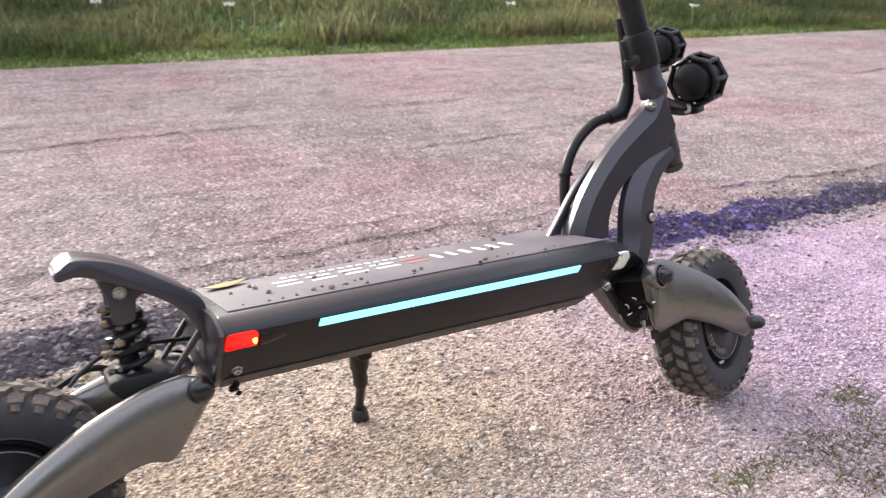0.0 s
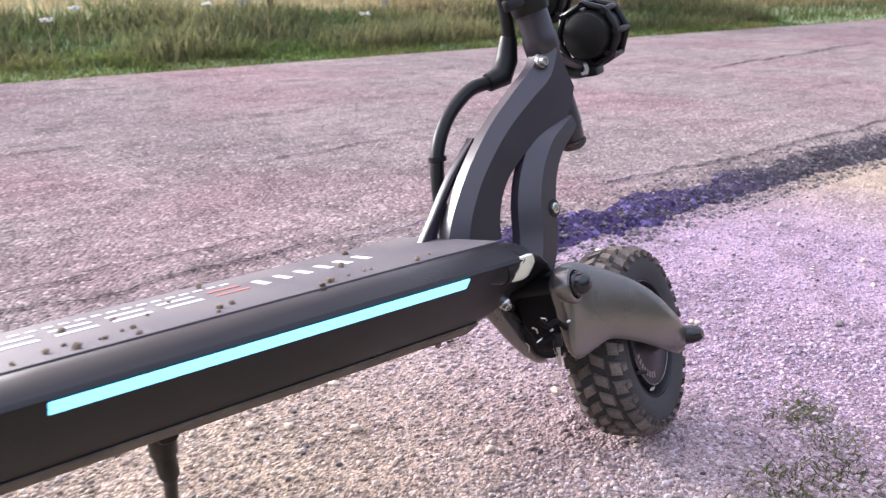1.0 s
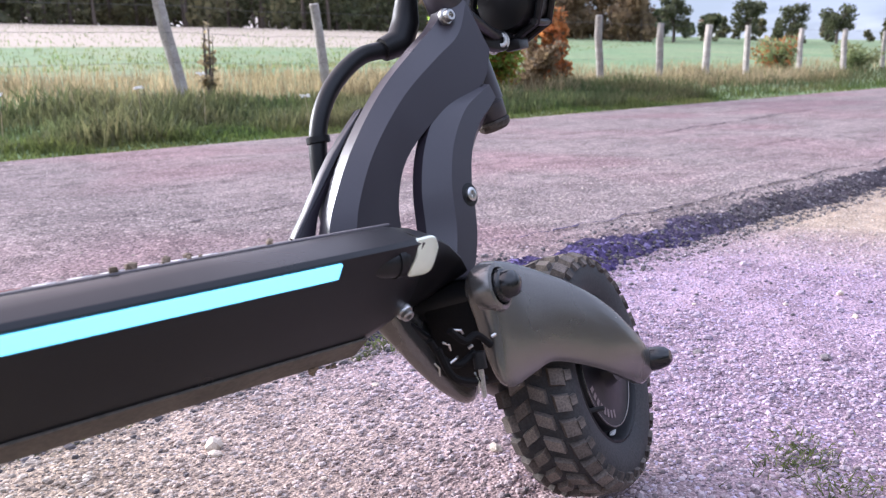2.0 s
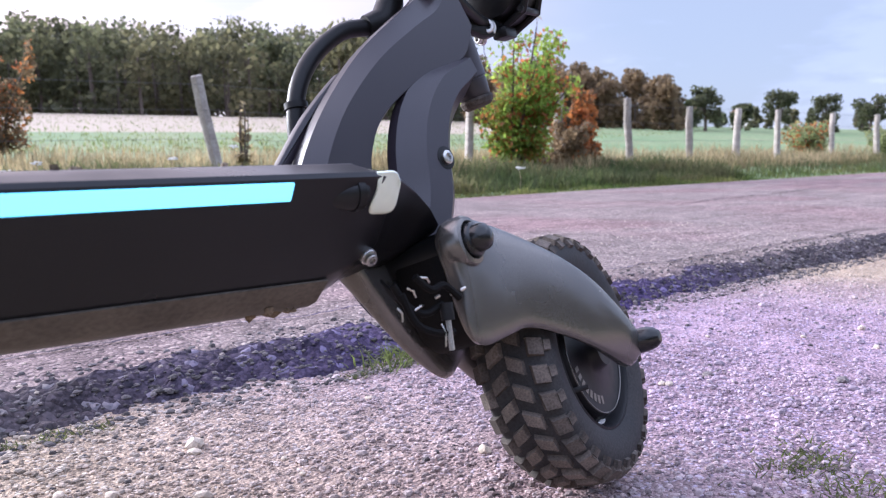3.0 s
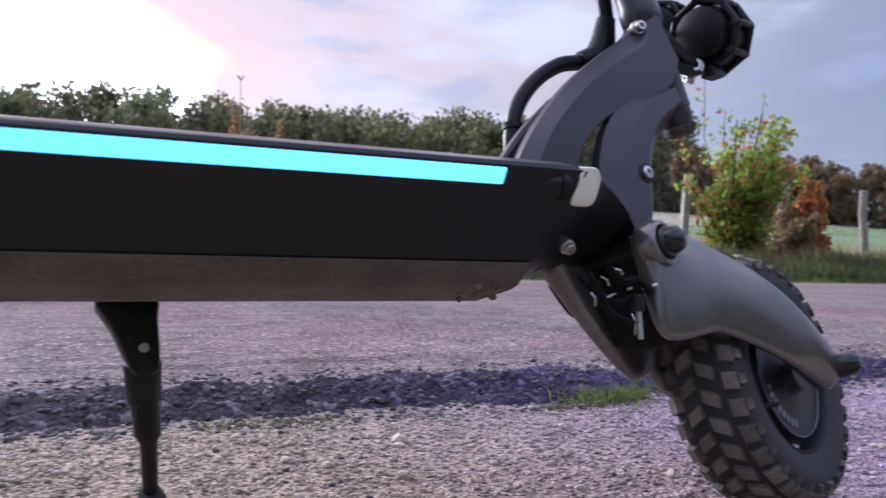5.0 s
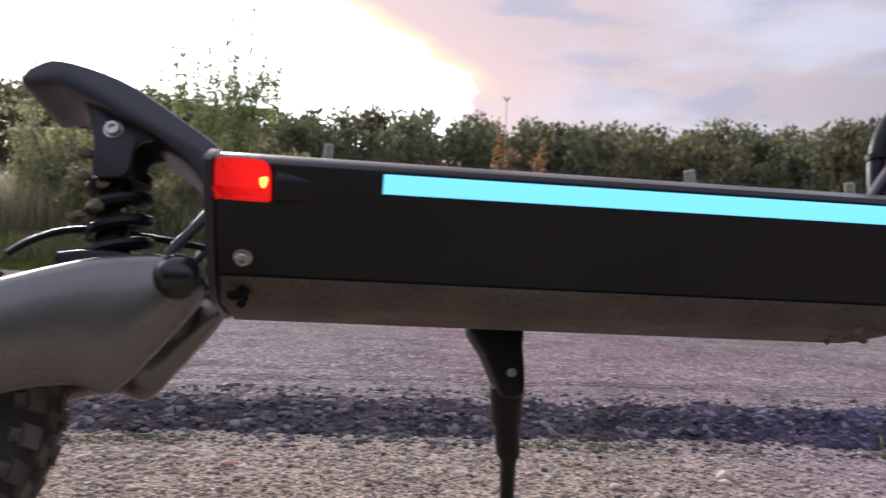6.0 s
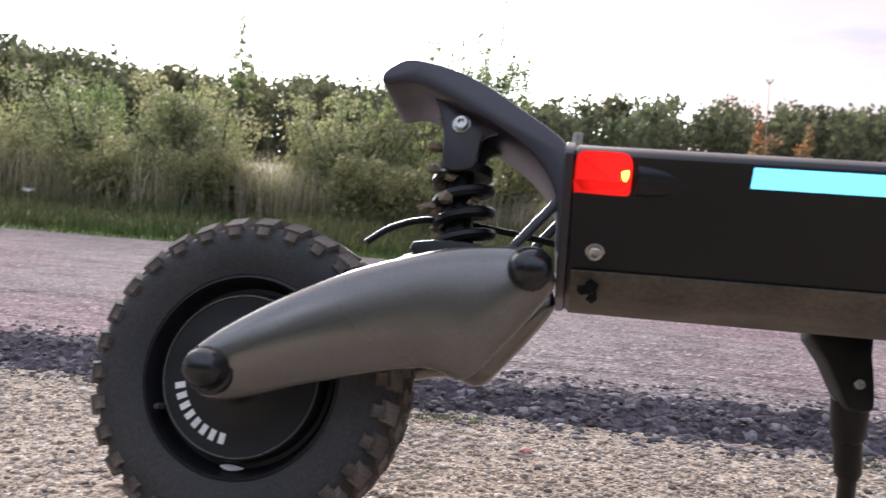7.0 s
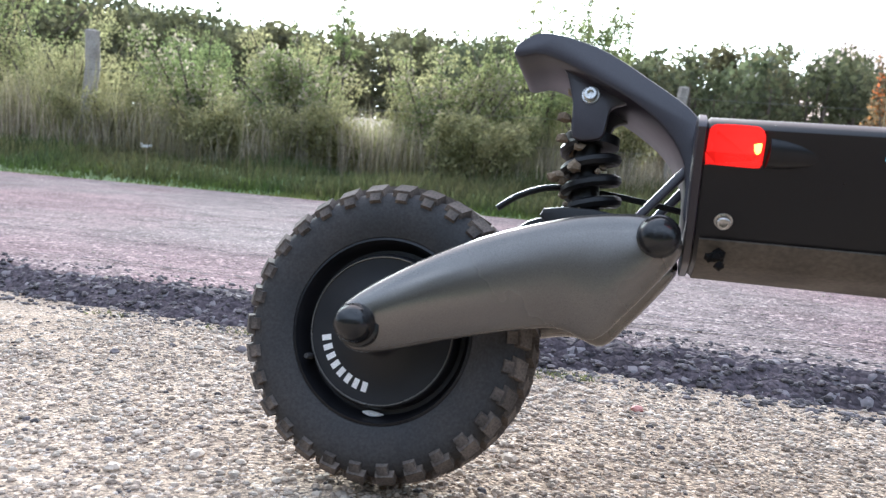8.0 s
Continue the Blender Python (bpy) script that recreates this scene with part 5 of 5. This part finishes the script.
def bush(name, x, y, h, r, mat, label, n, size, seed, tall=0, lean=0.0, stem_mat=None, second=None, category="bush", thick=1.0):
    """Stems from one root, and a crown of single leaves in uneven clumps round their upper halves."""
    rng = random.Random(seed)
    z = terrain(x, y)
    t = thing(name, label, category, Matrix.Translation((x, y, z)))
    bm, clumps = bmesh.new(), []
    k = max(5, int(7 * r / 0.6))
    for i in range(k):
        a, q = rng.uniform(0, 6.28), r * math.sqrt(rng.random())
        hh = h * rng.uniform(0.55, 1.0)
        tip = (q * math.cos(a) + lean * h, q * math.sin(a) * 0.8, hh)
        mid = (tip[0] * 0.45 + rng.uniform(-0.05, 0.05), tip[1] * 0.45, hh * 0.5)
        tube([(tip[0] * 0.1, tip[1] * 0.1, -0.05), mid, tip], [0.018 * h * thick, 0.011 * h * thick, 0.004 * h * thick], 5, bm)
        for f in (0.25, 0.5, 0.72, 0.92):
            p = Vector((0, 0, 0)).lerp(Vector(mid), f * 2) if f < 0.5 else Vector(mid).lerp(Vector(tip), f * 2 - 1)
            cr = r * rng.uniform(0.22, 0.40) * (1.15 - 0.5 * f)
            clumps.append((p.x + rng.uniform(-1, 1) * cr * 0.5, p.y, max(p.z, cr * 0.6), cr, cr * 0.8, cr * rng.uniform(0.6, 0.95)))
    for i in range(tall):
        a = r * 0.9 * (2 * (i + rng.uniform(0.2, 0.8)) / tall - 1)
        hh = h * rng.uniform(0.95, 1.3)
        tube([(a * 0.5, 0, h * 0.5), (a, 0.02, h * 0.85), (a * 1.1, 0, hh)], [0.007, 0.005, 0.003], 4, bm)
        for q in range(6):
            w = 0.085 * (1 - 0.13 * q)
            clumps.append((a * (1 + 0.02 * q) + rng.uniform(-0.02, 0.02), rng.uniform(-0.1, 0.1), h * 0.72 + (hh - h * 0.72) * q / 5, w, w, 0.09))
    part("stem", bm, stem_mat or M_BARK, t)
    v, f = leaf_mesh(clumps, n, size, seed)
    from_lists("foliage", v, f, mat, t)
    if second:
        v, f = leaf_mesh(clumps, n // 3, size, seed + 1)
        from_lists("foliage", v, f, second, t, "turning leaves")
    return t


# overgrown hedge left of the view along the fence
rng = random.Random(31)
hedge = [(-9.6, 8.6, 2.9, 1.6, M_LEAF), (-11.6, 9.6, 3.1, 1.6, M_LEAF), (-8.0, 8.0, 1.60, 1.0, M_OLIVE), (-6.9, 7.2, 1.30, 0.8, M_OLIVE), (-6.1, 8.4, 1.65, 1.0, M_LEAF), (-5.2, 7.0, 1.30, 0.8, M_LEAF), (-4.5, 7.8, 1.55, 0.9, M_OLIVE), (-3.8, 6.8, 1.30, 0.8, M_LEAF),
         (-3.0, 7.4, 1.40, 0.8, M_OLIVE), (-2.4, 6.6, 1.15, 0.7, M_LEAF), (-1.65, 7.0, 1.35, 0.75, M_LEAF), (-1.0, 6.7, 0.95, 0.6, M_OLIVE), (-0.25, 7.0, 0.80, 0.5, M_CANE),
         (-5.9, 6.5, 0.75, 0.7, M_OLIVE), (-4.6, 6.3, 0.70, 0.7, M_OLIVE), (-3.3, 6.2, 0.65, 0.7, M_OLIVE), (-2.0, 6.1, 0.60, 0.6, M_OLIVE), (-7.6, 6.6, 0.8, 0.8, M_OLIVE), (0.5, 6.9, 0.5, 0.5, M_CANE)]
for i, (x, y, h, r, mat) in enumerate(hedge):
    tall = {10: 9, 7: 2, 9: 3}.get(i, 0)
    bush("hedge_bush", x, y, h, r, mat, {M_LEAF: "tangled dark green hedge bush by the fence", M_OLIVE: "olive-yellow bramble bush by the fence", M_CANE: "pale dry scrub bush by the fence"}[mat], int(9000 * r + 2200), 0.022, 40 + i, tall, second=M_CANE if mat is M_LEAF and i % 2 else None)


def spire(x, y, low, high, wide):
    """A slender young tree, its leafy side shoots shortening to the tip."""
    rng = random.Random(71)
    t = thing("sapling", "slender pointed leafy sapling rising from the hedge", "sapling", Matrix.Translation((x, y, terrain(x, y))))
    bm, clumps = bmesh.new(), []
    tube([(0, 0, -0.05), (0.02, 0, low), (-0.01, 0, (low + high) / 2), (-0.03, 0, high)], [0.016, 0.011, 0.006, 0.002], 5, bm)
    for i in range(34):
        f = (i / 33) ** 0.9
        z = low + (high - low) * f
        r = wide * (1.0 - 0.93 * f) * rng.uniform(0.6, 1.1)
        a = rng.uniform(0, 6.28)
        tip = (r * math.cos(a) - 0.03 * f, r * math.sin(a), z + 0.5 * r)
        tube([(-0.03 * f, 0, z), tip], [0.004, 0.0015], 4, bm)
        clumps.append((tip[0] * 0.75, tip[1] * 0.75, z + 0.35 * r, 0.018 + 0.42 * r, 0.018 + 0.42 * r, 0.035))
    part("stem", bm, M_BARK, t)
    v, f = leaf_mesh(clumps, 1500, 0.016, 71)
    from_lists("foliage", v, f, M_LEAF, t)


spire(-3.70, 7.2, 1.0, 1.98, 0.20)
bush("hedge_bush", -1.35, 7.6, 1.72, 0.55, M_LEAF, "leafy upright shrub above the hedge", 7000, 0.023, 72, 11, thick=0.5)
bush("autumn_bush", 1.75, 8.5, 1.28, 0.50, M_LEAF_BROWN, "dull reddish-brown shrub at the meadow edge", 2600, 0.026, 73, 2, second=M_LEAF_RED, thick=0.5)
bush("sapling", 3.45, 6.55, 0.75, 0.18, M_DRY, "small yellowing seedling by a fence post", 120, 0.04, 78, category="sapling")
bush("green_bush", 6.55, 6.05, 1.55, 0.85, M_LEAF_LIGHT, "bright green leafy bush turning red at its base", 5200, 0.034, 75, 6, second=M_LEAF_RED)
bush("autumn_bush", 8.0, 6.2, 1.05, 0.48, M_LEAF_RED, "orange-red autumn shrub by the fence", 1900, 0.04, 76, second=M_LEAF_BROWN)
bush("autumn_bush", 7.2, 6.0, 0.6, 0.5, M_LEAF_BROWN, "low brown undergrowth at the foot of the bushes", 1500, 0.035, 77)
bush("hedge_bush", 15.5, 6.9, 0.75, 0.8, M_LEAF, "low rounded green bush in the verge", 2400, 0.04, 79, second=M_LEAF_RED)
bush("hedge_bush", 17.6, 6.4, 0.6, 0.7, M_LEAF, "low dark green bush in the verge", 1800, 0.04, 80)
# a tall umbel stalk
umbel = thing("dry_umbel", "tall dry umbel stalk standing above the meadow", "weed", Matrix.Translation((1.55, 7.9, terrain(1.55, 7.9))))
part("stalk", tube([(0, 0, -0.05), (0.01, 0, 0.9), (0, 0, 1.60)], [0.006, 0.005, 0.003], 5), M_CANE, umbel)
part("umbel_rays", join(*[tube([(0, 0, 1.58), (0.045 * math.cos(i), 0.045 * math.sin(i), 1.63)], 0.004, 4) for i in range(7)]), M_CANE, umbel)


def woods(name, spots, mat, label, seed, leaves, size):
    """Far trees as one sheet of foliage: trunks, uneven crowns of many clumps."""
    rng = random.Random(seed)
    clumps, bm = [], bmesh.new()
    for x, y, h in spots:
        z = terrain(x, y)
        r = h * rng.uniform(0.26, 0.36)
        tube([(x, y, z - 0.5), (x + rng.uniform(-0.3, 0.3), y, z + h * 0.6)], [h * 0.022, h * 0.008], 4, bm)
        for i in range(9):
            a, f = rng.uniform(0, 6.28), rng.uniform(0.02, 0.86)
            q = r * rng.uniform(0.2, 0.8) * (1.1 - 0.6 * f)
            c = h * rng.uniform(0.10, 0.19)
            clumps.append((x + q * math.cos(a), y + q * math.sin(a), z + h * f, c, c, c * rng.uniform(0.7, 1.1)))
    v, f = leaf_mesh(clumps, leaves * len(spots), size, seed, 0.7)
    trunk = part("trunks", bm, M_BARK)
    ob = from_lists(name, v, f, mat)
    trunk.parent = ob
    return tagged(ob, label, "woods", kind="stuff")


rng = random.Random(50)
spots = []
for i in range(500):
    az = radians(rng.uniform(-64, 42))
    d = rng.uniform(62, 100)
    x, y = d * math.sin(az), d * math.cos(az)
    el = math.tan(radians(10.1 + 0.6 * noise.noise((math.degrees(az) * 0.09, 0, 0)))) * d + 0.3 - terrain(x, y)
    spots.append((x, y, el * rng.uniform(0.78, 1.0)))
woods("far_woods", spots, M_WOODS, "dark green wooded hillside behind the meadow", 51, 520, 0.25)
spots = []
for i in range(46):
    az = radians(rng.uniform(42, 57))
    d = rng.uniform(48, 62)
    spots.append((d * math.sin(az), d * math.cos(az), (d * math.tan(radians(7.4 - 0.06 * (math.degrees(az) - 42))) - 1.9) * rng.uniform(0.62, 0.95)))
woods("far_woods", spots, M_LEAF_BROWN, "brown autumn wood at the far end of the meadow", 52, 800, 0.15)
spots = []
for i in range(60):
    az = radians(rng.uniform(54, 88))
    d = rng.uniform(60, 120)
    spots.append((d * math.sin(az), d * math.cos(az), d * math.tan(radians(1.9)) * rng.uniform(0.5, 1.0)))
woods("far_woods", spots, M_WOODS, "low dark hedgerow along far fields", 53, 200, 0.28)


# tree belt added unseen behind the viewpoint, near side of the lane, darkening reflections
spots = []
for i in range(110):
    spots.append((rng.uniform(-45, 45), rng.uniform(-24, -13), rng.uniform(6.0, 9.5)))
woods("roadside_wood", spots, M_WOODS, "dark belt of unseen trees added on the near side of the lane", 54, 320, 0.24)


def far_tree(az, d, h, seed):
    rng = random.Random(seed)
    x, y = d * math.sin(radians(az)), d * math.cos(radians(az))
    t = thing("tree", "dark rounded tree standing alone in the far field", "tree", Matrix.Translation((x, y, terrain(x, y))))
    bm = bmesh.new()
    tube([(0, 0, -0.2), (0.05, 0, h * 0.35), (0, 0.05, h * 0.75)], [h * 0.04, h * 0.028, h * 0.01], 7, bm)
    clumps = []
    for i in range(11):
        a, f = rng.uniform(0, 6.28), rng.uniform(0.35, 0.88)
        q = h * 0.30 * rng.uniform(0.3, 1.0)
        p = (q * math.cos(a), q * math.sin(a), h * f)
        tube([(0, 0, h * 0.3), (p[0] * 0.5, p[1] * 0.5, h * f * 0.8), p], [h * 0.018, h * 0.01, h * 0.004], 5, bm)
        c = h * rng.uniform(0.13, 0.2)
        clumps.append((*p, c, c, c * 0.8))
    part("trunk", bm, M_BARK, t)
    v, f = leaf_mesh(clumps, 1300, h * 0.045, seed)
    from_lists("crown", v, f, M_WOODS, t)


for az, d, h, seed in ((58.3, 52, 2.9, 1), (62.8, 60, 2.9, 2), (65.5, 64, 2.8, 3), (68.0, 70, 3.2, 4)):
    far_tree(az, d, h, seed)


def far_house(az, d, turn):
    x, y = d * math.sin(radians(az)), d * math.cos(radians(az))
    t = thing("farmhouse", "small pale farmhouse with a brown roof far across the fields", "house", Matrix.Translation((x, y, terrain(x, y) + 0.9)) @ Matrix.Rotation(turn, 4, "Z"))
    part("wall", block(0, 0, 0.9, 6, 4.2, 3.4), M_WALLW, t, smooth=False)
    roof = [Vector(p) for p in ((-2.35, 2.5), (2.35, 2.5), (0.12, 4.0), (-0.12, 4.0))]
    part("roof", slab(roof, [(0, -3.15), (0, 3.15)]), M_ROOF, t, "", Matrix.Rotation(radians(90), 4, "Z"), smooth=False)
    for wx in (-2.2, 0, 2.2):
        part("window", block(wx * 0.85, -2.12, 1.3, 0.9, 0.06, 1.1), M_BLACK, t, smooth=False)


far_house(57.0, 175, 0.4)
far_house(60.4, 190, 0.2)
